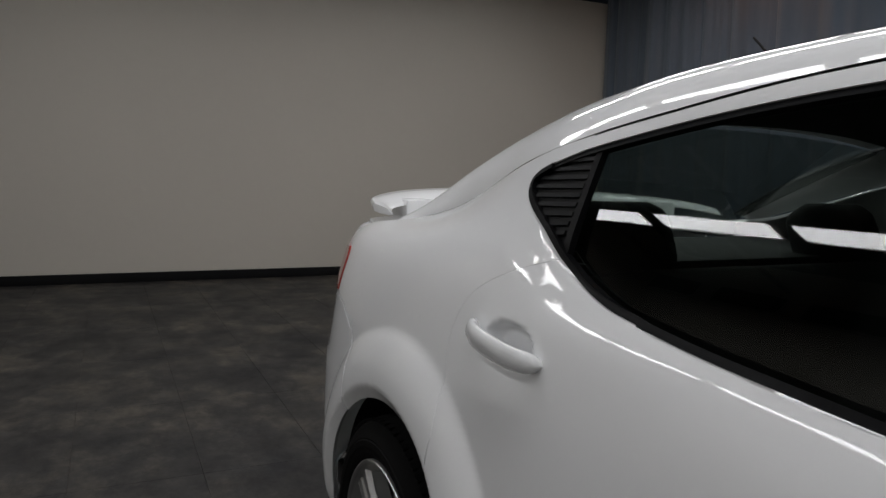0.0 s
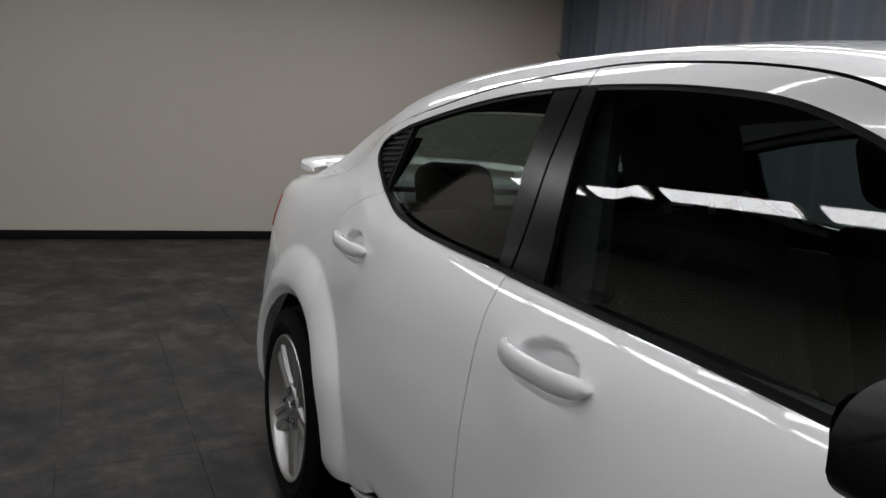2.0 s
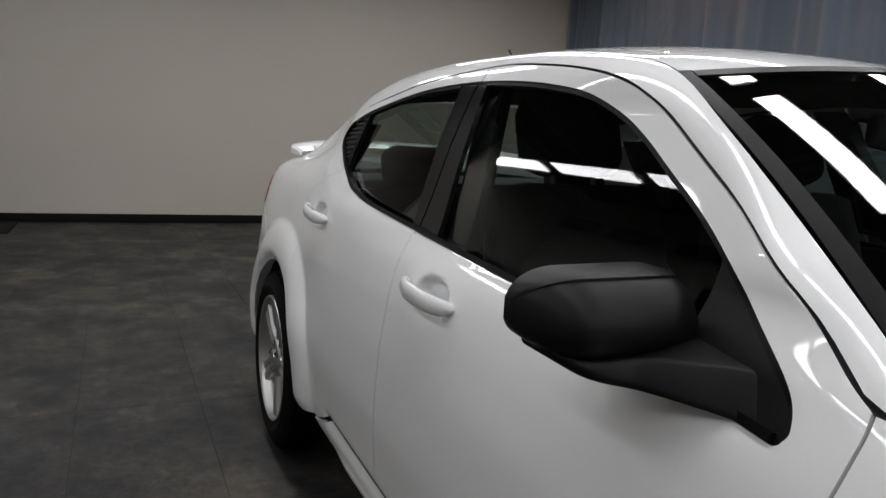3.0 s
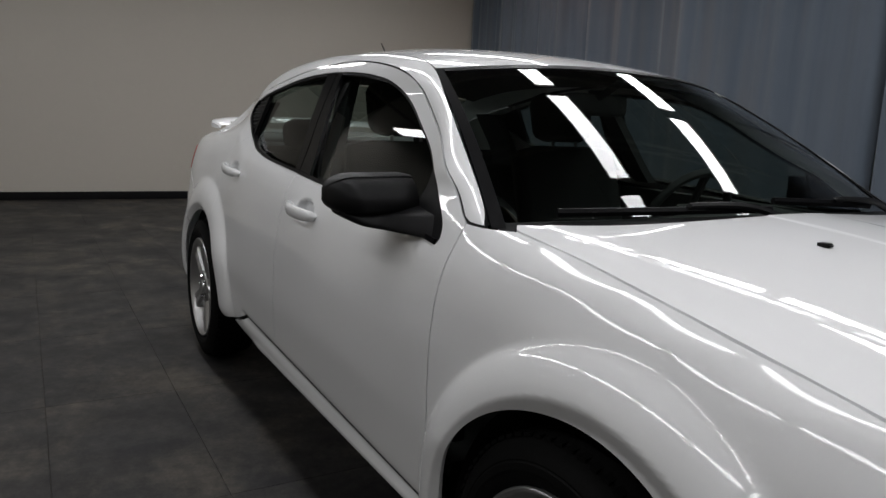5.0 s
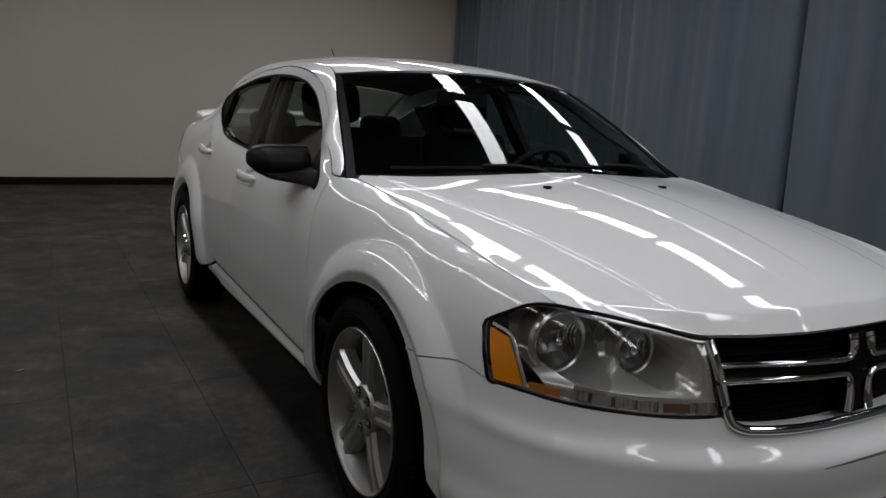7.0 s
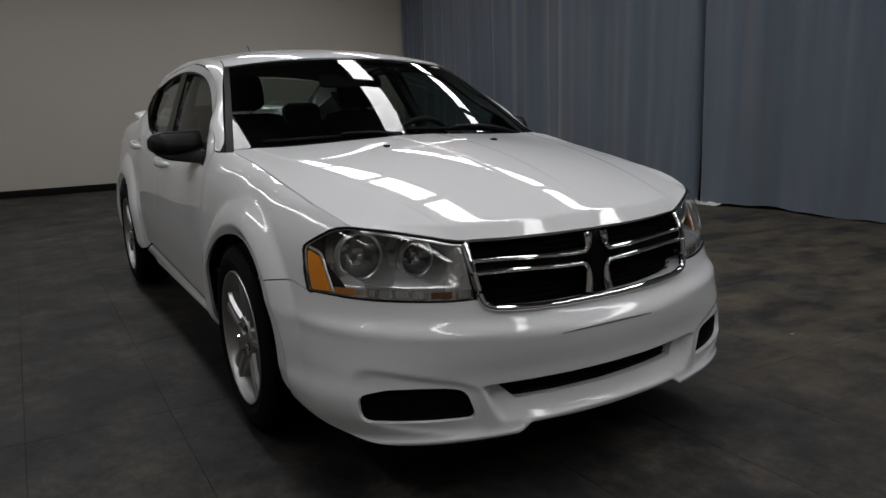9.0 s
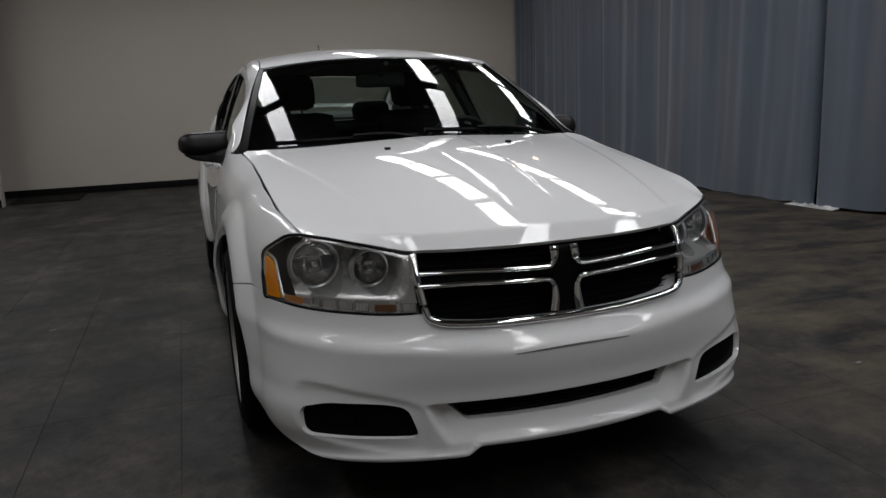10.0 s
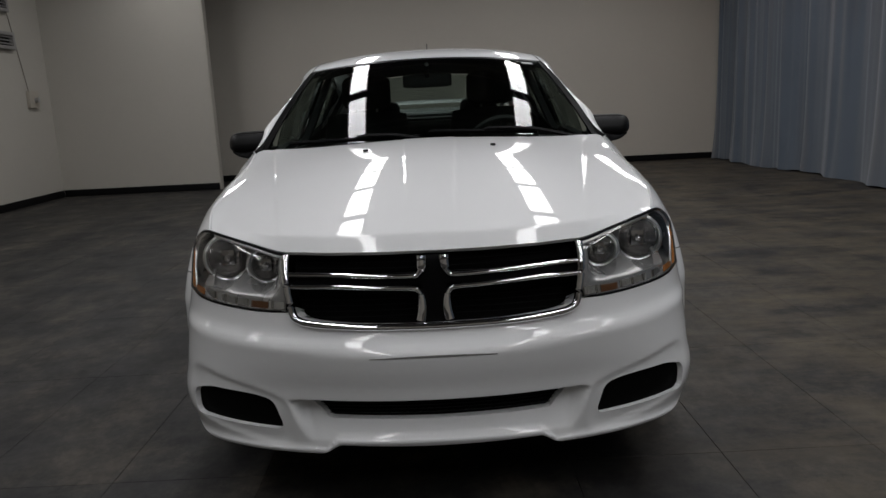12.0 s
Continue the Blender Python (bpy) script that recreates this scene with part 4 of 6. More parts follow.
def windscreen(u, v):
    """u across (-1..1), v from cowl (0) to roof (1)."""
    u, v = np.asarray(u, float), np.asarray(v, float)
    base = np.stack([0.752 * u, -1.125 + 0.142 * np.abs(u) ** 2.5, 0.985 - 0.012 * u ** 2], 1)
    top = np.stack([0.585 * u, -0.497 + 0.101 * np.abs(u) ** 2.5, 1.366 - 0.028 * np.abs(u) ** 2.2], 1)
    p = base + (top - base) * v[:, None]
    k = 0.020 * 4 * v * (1 - v) + 0.012 * (1 - u * u)
    return p + np.stack([0 * k, -0.53 * k, 0.85 * k], 1)


def patch_uv(u0, u1, v0, v1, n=10):
    return loop(np.stack([np.linspace(u0, u1, n), np.full(n, v0)], 1), np.stack([np.full(n, u1), np.linspace(v0, v1, n)], 1), np.stack([np.linspace(u1, u0, n), np.full(n, v1)], 1), np.stack([np.full(n, u0), np.linspace(v1, v0, n)], 1))


sheet("windscreen", patch_uv(-0.985, 0.985, 0.01, 0.985), windscreen, GLASS_WIND, car, "clear laminated windscreen", step=0.05, gap=0.0, thick=0.005, h=0.01)
for sg in (1, -1):
    band = patch_uv(0.962, 0.999, 0.0, 0.99) * (sg, 1)
    sheet("screen_moulding", band, lambda u, v: windscreen(u, v) + (0, -0.002, 0.003), TRIM, car, "black screen edge moulding", step=0.03, gap=0.0, thick=0.008, h=0.01)
sheet("screen_top_band", patch_uv(-0.955, 0.955, 0.965, 0.997), lambda u, v: windscreen(u, v) + (0, -0.001, 0.002), TRIM, car, "black upper screen band", step=0.04, gap=0.0, thick=0.004, h=0.01)
sheet("screen_sticker", patch_uv(0.80, 0.89, 0.915, 0.94), lambda u, v: windscreen(u, v) + (0, -0.0015, 0.0025), PAPER, car, "small pale printed sticker", step=0.05, gap=0.0, thick=0.001, h=0.01)


def rear_screen(u, v):
    u, v = np.asarray(u, float), np.asarray(v, float)
    base = np.stack([0.60 * u, 1.86 - 0.05 * u ** 2, 1.082 + 0.012 * u ** 2], 1)
    top = np.stack([0.545 * u, 1.285 - 0.02 * u ** 2, 1.356 - 0.036 * u ** 2], 1)
    p = base + (top - base) * v[:, None]
    k = 0.004 * 4 * v * (1 - v)
    return p + np.stack([0 * k, 0.4 * k, 0.9 * k], 1)


sheet("rear_window", patch_uv(-1, 1, 0, 1)[::-1], rear_screen, GLASS_SIDE, car, "dark tinted rear glass", step=0.06, gap=0.0, thick=0.004, h=0.01)

# ---- hood ----
lamp_top = curve([(0.447, 0.754), (0.487, 0.759), (0.569, 0.776), (0.671, 0.794), (0.735, 0.801)], 5)
LAMP3 = body(xz(lamp_top)[:, 0], lamp_top[:, 1])
TIP = [float(v) for v in body(yz(lamp_side[:1])[:, 0], lamp_side[:1, 1])[0]]
SEAM3 = body(s_of_y(hood_seam[:, 0]), hood_seam[:, 1])


def even_curve(keys, degree):
    k = np.array(keys, float)
    c = np.polyfit(k[:, 0] + 1.6, k[:, 1], degree)
    return lambda y: np.polyval(c, np.asarray(y, float) + 1.6)


EDGE_X = smooth1([(float(p[1]), float(p[0])) for p in SEAM3[::4]] + [(-2.2, 0.60), (-2.35, 0.5)], 0.02)
EDGE_Z = smooth1([(float(p[1]), float(p[2])) for p in SEAM3[::4]] + [(-2.2, 0.765), (-2.35, 0.715)], 0.02)
SEAM_X = even_curve([(y, float(EDGE_X(y))) for y in np.linspace(-2.3, -1.06, 30)], 4)
SEAM_Z = even_curve([(y, float(EDGE_Z(y))) for y in np.linspace(-2.3, -1.06, 30)], 4)
NOSE = smooth1([(0.0, -2.272), (0.15, -2.268), (0.3, -2.243), (0.40, -2.212)] + [(float(p[0]), float(p[1]) + 0.004) for p in LAMP3[::3]] + [(TIP[0], TIP[1] + 0.003), (TIP[0] + 0.05, TIP[1] + 0.06)], 0.010)
NOSE_Z = smooth1([(0.0, 0.757), (0.3, 0.758), (0.40, 0.759)] + [(float(p[0]), float(p[2]) + 0.003) for p in LAMP3[::3]] + [(TIP[0], TIP[2] + 0.001), (TIP[0] + 0.05, TIP[2] + 0.01)], 0.010)


def hood_top(x, y):
    """The height of the hood before its edge turns down."""
    x, y = np.asarray(x, float), np.asarray(y, float)
    a = np.abs(x)
    xs, ze = SEAM_X(y), SEAM_Z(y)
    t = np.clip(a / xs, 0, 1.05)
    z = hood_dome(a, y)
    z = z + (ze - hood_dome(xs, y)) * t ** 10
    # raised centre between two creases, and a pressed line near each edge
    inner = 0.070 + 0.042 * (y + 2.1)
    z = z + 0.0020 * (1 - step01(inner - 0.007, inner + 0.007, a)) * step01(-2.2, -1.9, y)
    ridge = 0.435 + 0.205 * (y + 2.2)
    z = z - 0.0026 * step01(ridge - 0.008, ridge + 0.008, a) * step01(-2.22, -2.08, y)
    z = z + (EDGE_Z(y) - ze) * step01(0.93, 1.0, t)
    return z


def hood_dome(x, y):
    v = y + 1.6
    return 0.9687 + 0.1553 * v - 0.1366 * v ** 2 + 0.0457 * v ** 3 - 0.0153 * v ** 4 + (-0.1785 + 0.0647 * v + 0.1291 * v ** 2) * x ** 2 + 0.1133 * x ** 4


def hood(x, y):
    x, y = np.asarray(x, float), np.asarray(y, float)
    a = np.abs(x)
    u = 1 - (y - NOSE(a)) / 0.044
    lip = 0.5 * (u + np.sqrt(u * u + 0.012))
    z = hood_top(x, y)
    drop = np.clip(hood_top(x, NOSE(a)) - NOSE_Z(a), -0.004, 0.08)
    return np.stack([x, y, z - drop * lip], 1)


xa = np.linspace(-0.70, 0.70, 60)
nose_line = np.stack([xa, NOSE(np.abs(xa))], 1)
nose_line = nose_line[np.abs(xa) < EDGE_X(nose_line[:, 1]) + 0.004]
seam_r = np.array([(EDGE_X(y) - 0.001, y) for y in np.linspace(-2.02, -1.06, 30)])
cowl_line = np.array([(x, -1.165 + 0.135 * (abs(x) / 0.73) ** 2.4) for x in np.linspace(0.725, -0.725, 40)])
hood_outline = loop(nose_line, seam_r, cowl_line, seam_r[::-1] * (-1, 1))
bonnet = sheet("hood", hood_outline, hood, PAINT, car, step=0.009, gap=0.0032, thick=0.014, h=0.004)
for sg in (1, -1):
    bm = bmesh.new()
    p = hood(np.array([0.246 * sg]), np.array([-1.40]))[0]
    box(bm, p + (-0.010, -0.009, -0.003), p + (0.010, 0.013, 0.008), 0.003)
    box(bm, p + (-0.006, -0.013, 0.001), p + (0.006, -0.007, 0.005), 0.001)
    part("washer_nozzle", bm, PLASTIC, bonnet, "black washer nozzle")

# cowl tray and wipers
bm = bmesh.new()
rows = []
for x in np.linspace(-0.735, 0.735, 40):
    yb = -1.165 + 0.135 * (abs(x) / 0.73) ** 2.4
    w = windscreen(np.array([x / 0.738]), np.array([0.03]))[0]
    hz = hood(np.array([x]), np.array([yb]))[0]
    rows.append([bm.verts.new((x, yb - 0.02, hz[2] - 0.022)), bm.verts.new((x, yb + 0.015, hz[2] - 0.024)), bm.verts.new((w[0], w[1] - 0.004, w[2] - 0.001)), bm.verts.new((w[0], w[1] + 0.05, w[2] - 0.03))])
for a, b in zip(rows, rows[1:]):
    for i in range(3):
        bm.faces.new((a[i], a[i + 1], b[i + 1], b[i]))
part("cowl_tray", bm, PLASTIC, car, "black plastic cowl tray")


def wiper(u0, u1, v0, v1, pivot):
    w = thing("wiper", "", "")
    w.parent = car
    n = np.array((0, -0.53, 0.85))
    blade = [windscreen(np.array([u0 + (u1 - u0) * t]), np.array([v0 + (v1 - v0) * t]))[0] + n * 0.014 for t in np.linspace(0, 1, 14)]
    sweep("blade", blade, 0.0075, TRIM, w, "black rubber blade", n=6, flat=1.3)
    mid = blade[7] + n * 0.014
    arm = curve([pivot, 0.5 * (np.array(pivot) + mid) + n * 0.02, mid, blade[8] + n * 0.006], 5)
    sweep("arm", arm, [0.011 - 0.006 * k / (len(arm) - 1) for k in range(len(arm))], PLASTIC, w, "black wiper arm", n=6)


wiper(-0.82, -0.05, 0.045, 0.03, (0.02, -1.13, 0.995))
wiper(0.0, 0.62, 0.07, 0.04, (0.62, -1.06, 0.988))

# ---- front bumper with its openings ----
grille_top = np.stack([np.linspace(-0.447, 0.447, 30), [0.756 - 0.004 * (1 - (x / 0.447) ** 2) for x in np.linspace(-0.447, 0.447, 30)]], 1)
GR_BOT = curve([(-0.447, 0.756), (-0.43, 0.68), (-0.405, 0.595), (-0.385, 0.577), (-0.34, 0.567), (-0.2, 0.557), (0, 0.553), (0.2, 0.557), (0.34, 0.567), (0.385, 0.577), (0.405, 0.595), (0.43, 0.68), (0.447, 0.756)], 5)
lamp_low = curve([(0.43, 0.602), (0.52, 0.602), (0.62, 0.607), (0.70, 0.612), (0.755, 0.616)], 4)
top_edge_r = loop(xz(lamp_low), yz(lamp_side[-2:]), yz(bump_seam))
arch_f = front_arch(133.8, 184, 18)
low_r = yz([(-1.80, 0.285), (-1.85, 0.270), (-1.90, 0.252), (-1.97, 0.244)])
low_c = xz(curve([(0.755, 0.230), (0.69, 0.215), (0.60, 0.208), (0.45, 0.206), (0.345, 0.208), (0.318, 0.213), (0.288, 0.229), (0.26, 0.232), (0.1, 0.228), (0.0, 0.227)], 6))
half_r = loop(top_edge_r, arch_f, low_r, low_c)
cut = xz(GR_BOT[(GR_BOT[:, 1] < 0.6)])
half_l = half_r[::-1] * (-1, 1)
bumper_outline = loop(half_r, half_l[1:], cut)
fogs = []
for sg in (1, -1):
    fogs.append(rounded([(sg * s_of_x(x), z) for x, z in ((0.718, 0.352), (0.66, 0.3725), (0.59, 0.3715), (0.525, 0.367), (0.472, 0.354), (0.444, 0.270), (0.575, 0.2745), (0.712, 0.281))], 0.026))
slot = rounded([(-s_of_x(0.372), 0.349), (-s_of_x(0.2), 0.347), (0, 0.346), (s_of_x(0.2), 0.347), (s_of_x(0.372), 0.349), (s_of_x(0.318), 0.301), (0, 0.298), (-s_of_x(0.318), 0.301)], 0.008)
bumper = sheet("front_bumper", bumper_outline, on_body(), PAINT, car, step=0.0095, gap=0.0015, thick=0.06, holes=fogs + [slot], inward=plan_in)
for q in fogs:
    sheet("fog_blank", shrink(q, -0.02), on_body(-0.016), HOLE, bumper, "black textured fog lamp blank", step=0.012, gap=0.0, thick=0.004)
sheet("intake_mesh", shrink(slot, -0.02), on_body(-0.026), HOLE, bumper, "black lower intake", step=0.012, gap=0.0, thick=0.004)
for k in range(5):
    z0 = 0.306 + 0.009 * k
    xs = np.linspace(-0.36, 0.36, 24)
    p = body(s_of_x(xs), np.full(24, z0), -0.020)
    sweep("intake_bar", p, 0.0015, PLASTIC, bumper, n=5)
xs = np.linspace(-0.185, 0.165, 40)
scuff = loop(xz(np.stack([xs, 0.489 - 0.009 * ((xs + 0.01) / 0.17) ** 2 * 0.3 + 0.0022 * np.cos(9 * xs)], 1)), xz(np.stack([xs, 0.487 - 0.009 * ((xs + 0.01) / 0.17) ** 2 * 0.3 - 0.002 * (1 - ((xs + 0.01) / 0.178) ** 2)], 1)[::-1]))
sheet("scuff_mark", scuff, on_body(0.0006), SCUFF, bumper, "thin dark grey scuff", step=0.02, gap=0.0, thick=0.0005)

# ---- grille ----
grille = thing("grille", "", "")
grille.parent = car
back = loop(xz(grille_top), xz(GR_BOT[::-1]))
sheet("grille_backing", back, on_body(-0.055), HOLE, grille, "black grille backing", step=0.04, gap=0.0, thick=0.01)


def bar_on_front(name, pts, r, mat, off=0.0, flat=1.0, n=8, parent=grille, label=""):
    p = np.array(pts)
    q = body(s_of_x(p[:, 0]), p[:, 1], off)
    return sweep(name, q, r, mat, parent, label, n, flat)


frame_line = curve([(-0.447, 0.752), (-0.432, 0.68), (-0.412, 0.602), (-0.39, 0.580), (-0.34, 0.5695), (-0.2, 0.561), (0, 0.557), (0.2, 0.561), (0.34, 0.5695), (0.39, 0.580), (0.412, 0.602), (0.432, 0.68), (0.447, 0.752)], 8)
bar_on_front("chrome_frame", frame_line, 0.0115, CHROME, 0.001, 0.9, 10, label="chrome surround")
for sg in (1, -1):
    up = curve([(sg * 0.428, 0.704), (sg * 0.30, 0.703), (sg * 0.15, 0.698), (sg * 0.062, 0.696), (sg * 0.043, 0.702), (sg * 0.034, 0.722), (sg * 0.032, 0.748)], 7)
    lo = curve([(sg * 0.428, 0.672), (sg * 0.30, 0.672), (sg * 0.15, 0.666), (sg * 0.064, 0.662), (sg * 0.045, 0.655), (sg * 0.036, 0.635), (sg * 0.036, 0.60), (sg * 0.042, 0.572)], 7)
    bar_on_front("chrome_bar", up, [0.0085 + 0.0055 * step01(0.62, 0.9, k / (len(up) - 1)) for k in range(len(up))], CHROME, -0.004, 0.8, 10, label="chrome upper bar")
    bar_on_front("chrome_bar", lo, [0.0085 + 0.0055 * step01(0.62, 0.9, k / (len(lo) - 1)) for k in range(len(lo))], CHROME, -0.004, 0.8, 10, label="chrome lower bar")
    for z0, z1, w0, w1 in ((0.712, 0.748, 0.045, 0.43), (0.578, 0.652, 0.055, 0.41)):
        m = thing("mesh_insert", "", "")
        m.parent = grille
        for z in np.arange(z0, z1, 0.016):
            bar_on_front("mesh_wire", [(sg * x, z) for x in np.linspace(w0, w1, 12)], 0.0018, HOLE, -0.045, 1, 4, m)
cross_h = loop(xz(np.stack([np.linspace(-0.43, 0.43, 24), np.full(24, 0.703)], 1)), xz(np.stack([np.linspace(0.43, -0.43, 24), np.full(24, 0.671)], 1)))
sheet("cross_bar", cross_h, on_body(-0.014), TRIM, grille, "gloss black cross bar", step=0.03, gap=0.0, thick=0.02)
sheet("cross_post", loop(xz([(-0.038, 0.565), (0.038, 0.565), (0.034, 0.75), (-0.034, 0.75)])), on_body(-0.010), TRIM, grille, "gloss black upright", step=0.03, gap=0.0, thick=0.02)

# ---- headlamps ----
LAMP = loop(xz(lamp_top), yz(lamp_side), xz(lamp_low[::-1]))


LENS_S = np.linspace(0.2, 1.2, 300)


def s_at_x(x, z, off):
    """Where along the plan a point at x lies on the surface that is set back by off."""
    p = body(LENS_S, np.full(300, z), off)
    k = int(np.argmax(p[:, 0]))
    return float(np.interp(x, p[:k, 0], LENS_S[:k]))


def lamp_face(s, z):
    """The lamp's inner face: close behind the lens at its foot, deep round the bowls."""
    p = body(s, z)
    return p + np.stack([-0.02 * np.sign(p[:, 0]) * step01(0.62, 0.72, np.abs(p[:, 0])), 0.012 + 0.118 * step01(0.636, 0.692, np.asarray(z)) * step01(0.432, 0.475, np.abs(p[:, 0])), 0 * p[:, 0]], 1)


def bowl_hole(cx, cz, r, n=32):
    return np.array([(s_at_x(cx + r * math.cos(a), cz + r * math.sin(a), 0.0), cz + r * math.sin(a)) for a in np.linspace(0, 2 * math.pi, n, endpoint=False)])


def dish(parent, hole, c, sg, r, depth, label):
    """A fluted reflector bowl behind its opening, with a bright bezel, bulb shield and bulb."""
    c = np.array(c)
    ang = np.linspace(0, 2 * math.pi, 64, endpoint=False)
    lip = lamp_face(hole[:, 0], hole[:, 1])
    mouth = np.array([(c[0] + r * math.cos(a), c[1], c[2] + r * math.sin(a)) for a in np.linspace(0, 2 * math.pi, len(hole), endpoint=False)])
    loft("bowl_collar", [[p * (sg, 1, 1) for p in lip + (mouth - lip) * t] for t in (0, 0.25, 0.6, 1.0)], LAMP_GREY, parent, "satin grey collar", caps=False)
    bm = bmesh.new()
    cols = []
    for i in range(61):
        u = -1 + i / 30
        h = math.sqrt(max(0, 1 - u * u))
        col = []
        for v in np.linspace(-1, 1, 15):
            rho = math.hypot(u, v * h)
            col.append(bm.verts.new(((c[0] + r * u) * sg, c[1] + depth * (1 - rho ** 2) + (0.0016 if i % 2 else 0), c[2] + r * v * h)))
        cols.append(col)
    for p0, p1 in zip(cols, cols[1:]):
        for k in range(14):
            bm.faces.new((p0[k], p1[k], p1[k + 1], p0[k + 1]))
    bmesh.ops.remove_doubles(bm, verts=bm.verts, dist=1e-5)
    bowl = part("reflector_bowl", bm, REFLECTOR, parent, label, smooth=0)
    ring = [[Vector(((c[0] + (r + q[0]) * math.cos(a)) * sg, c[1] + q[1], c[2] + (r + q[0]) * math.sin(a))) for q in ((-0.005, 0.006), (-0.004, -0.008), (0.001, -0.012), (0.007, -0.008), (0.008, 0.006))] for a in list(ang) + [ang[0]]]
    loft("bezel", ring, CHROME_DULL, bowl, "satin silver bezel", closed=True, caps=False)
    p = lambda d: (c[0] * sg, c[1] + d, c[2])
    bm = bmesh.new()
    rod(bm, p(depth), p(depth * 0.4), 0.012, 14, 0.010)
    box(bm, (c[0] * sg - 0.30 * r, c[1] + depth * 0.05, c[2] - 0.36 * r), (c[0] * sg + 0.30 * r, c[1] + depth * 0.45, c[2] + 0.36 * r), 0.004)
    part("bulb_shield", bm, CHROME_DARK, bowl, "dark chrome bulb shield")
    bm = bmesh.new()
    bmesh.ops.create_uvsphere(bm, u_segments=14, v_segments=8, radius=0.010, matrix=Matrix.Translation(p(-0.004)))
    part("bulb", bm, CHROME, bowl, "silvered bulb")
    for z0 in (-0.02, 0.02):
        bm = bmesh.new()
        rod(bm, (c[0] * sg, c[1] + depth * 0.6, c[2] + z0), (c[0] * sg, c[1] + depth * 0.25, c[2] + z0 * 0.6), 0.0022, 6)
        part("shield_stay", bm, CHROME_DARK, bowl)


FACE_LINE = shrink(loop(xz(lamp_top), yz([(-2.055, 0.797), (-2.045, 0.75), (-2.055, 0.70), (-2.07, 0.64), (-2.08, 0.622)]), xz(lamp_low[:-2][::-1])), 0.003)
for sg in (1, -1):
    lampt = thing("headlamp", "", "")
    lampt.parent = car
    o = LAMP * (sg, 1)
    sheet("lamp_cover", o, on_body(0.001), GLASS_LAMP, lampt, "clear lamp cover", step=0.02, gap=0.003, thick=0.005)
    rim_line = np.vstack([o, o[:1]])
    p = body(rim_line[:, 0], rim_line[:, 1], -0.003)
    sweep("lamp_seal", p, 0.0045, TRIM, lampt, "black lamp seal", n=6)
    # satin face with two openings, and the walls round it
    h1, h2 = bowl_hole(0.643, 0.712, 0.0725), bowl_hole(0.503, 0.702, 0.0545)
    sheet("lamp_housing", FACE_LINE, lamp_face, LAMP_GREY, lampt, "satin grey lamp housing", step=0.012, gap=0.0, thick=0.003, holes=[h1, h2], mirror=sg < 0)
    q = shrink(o, 0.004)
    q = np.vstack([q, q[:1]])
    a, b = body(q[:, 0], q[:, 1], -0.006), lamp_face(q[:, 0], q[:, 1]) + (0, 0.002, 0)
    bm = bmesh.new()
    va, vb = [bm.verts.new(x) for x in a], [bm.verts.new(x) for x in b]
    for i in range(len(q) - 1):
        bm.faces.new((va[i], va[i + 1], vb[i + 1], vb[i]))
    part("housing_wall", bm, LAMP_GREY, lampt)
    # step over the marker strip
    shelf = loop(xz([(0.436, 0.628), (0.60, 0.632), (0.715, 0.642), (0.715, 0.650), (0.60, 0.640), (0.436, 0.636)])) * (sg, 1)
    sheet("shelf", shelf, on_body(-0.010), LAMP_GREY, lampt, "satin silver shelf", step=0.02, gap=0.0, thick=0.024)
    for k in range(34):
        x0 = 0.440 + 0.0082 * k
        z0 = float(np.interp(x0, [0.437, 0.55, 0.68, 0.72], [0.6075, 0.6095, 0.6185, 0.6245]))
        z1 = float(np.interp(x0, [0.437, 0.60, 0.72], [0.627, 0.631, 0.640]))
        if 0.495 < x0 < 0.555 or 0.66 < x0 < 0.68:
            continue
        pr = body(s_of_x(np.array([x0, x0])) * sg, np.array([z0, z1]), -0.012)
        bm = bmesh.new()
        rod(bm, pr[0], pr[1], 0.0047, 6)
        part("marker_rib", bm, CHROME_DULL if k % 5 else CHROME_DARK, lampt)
    park = loop(xz([(0.495, 0.608), (0.55, 0.610), (0.55, 0.628), (0.495, 0.627)])) * (sg, 1)
    sheet("parking_lens", park, on_body(-0.008), AMBER_DULL, lampt, "brownish amber parking lens", step=0.03, gap=0.0, thick=0.003)
    strip_line = loop(xz([(0.602, 0.6115), (0.70, 0.6190), (0.70, 0.6385), (0.602, 0.6305)])) * (sg, 1)
    sheet("marker_lens", strip_line, on_body(-0.012), LENS_WARM, lampt, "warm grey marker lens", step=0.02, gap=0.0, thick=0.003)
    rail = curve(lamp_top - (0, 0.0085), 3)
    sweep("top_trim", body(xz(rail)[:, 0] * sg, rail[:, 1], -0.012), 0.0055, CHROME_DULL, lampt, "satin silver top trim", n=6)
    corner = loop(xz([(0.733, 0.6215)]), yz([(-2.085, 0.6235), (-2.050, 0.6255), (-2.048, 0.6405), (-2.085, 0.6405)]), xz([(0.733, 0.6395)])) * (sg, 1)
    sheet("corner_marker", corner, on_body(-0.006), AMBER_MID, lampt, "amber corner marker", step=0.02, gap=0.0, thick=0.003)
    amb = rounded(loop(yz([(-2.036, 0.628), (-1.964, 0.626), (-1.944, 0.68), (-1.931, 0.735), (-1.984, 0.722), (-2.011, 0.68)])), 0.005) * (sg, 1)
    sheet("side_reflector", amb, on_body(-0.004), AMBER, lampt, "orange side reflector", step=0.02, gap=0.0, thick=0.008)
    rim2 = np.vstack([yz([(-2.042, 0.63), (-2.018, 0.68), (-1.990, 0.727), (-1.934, 0.742)])]) * (sg, 1)
    rr = curve(rim2, 5)
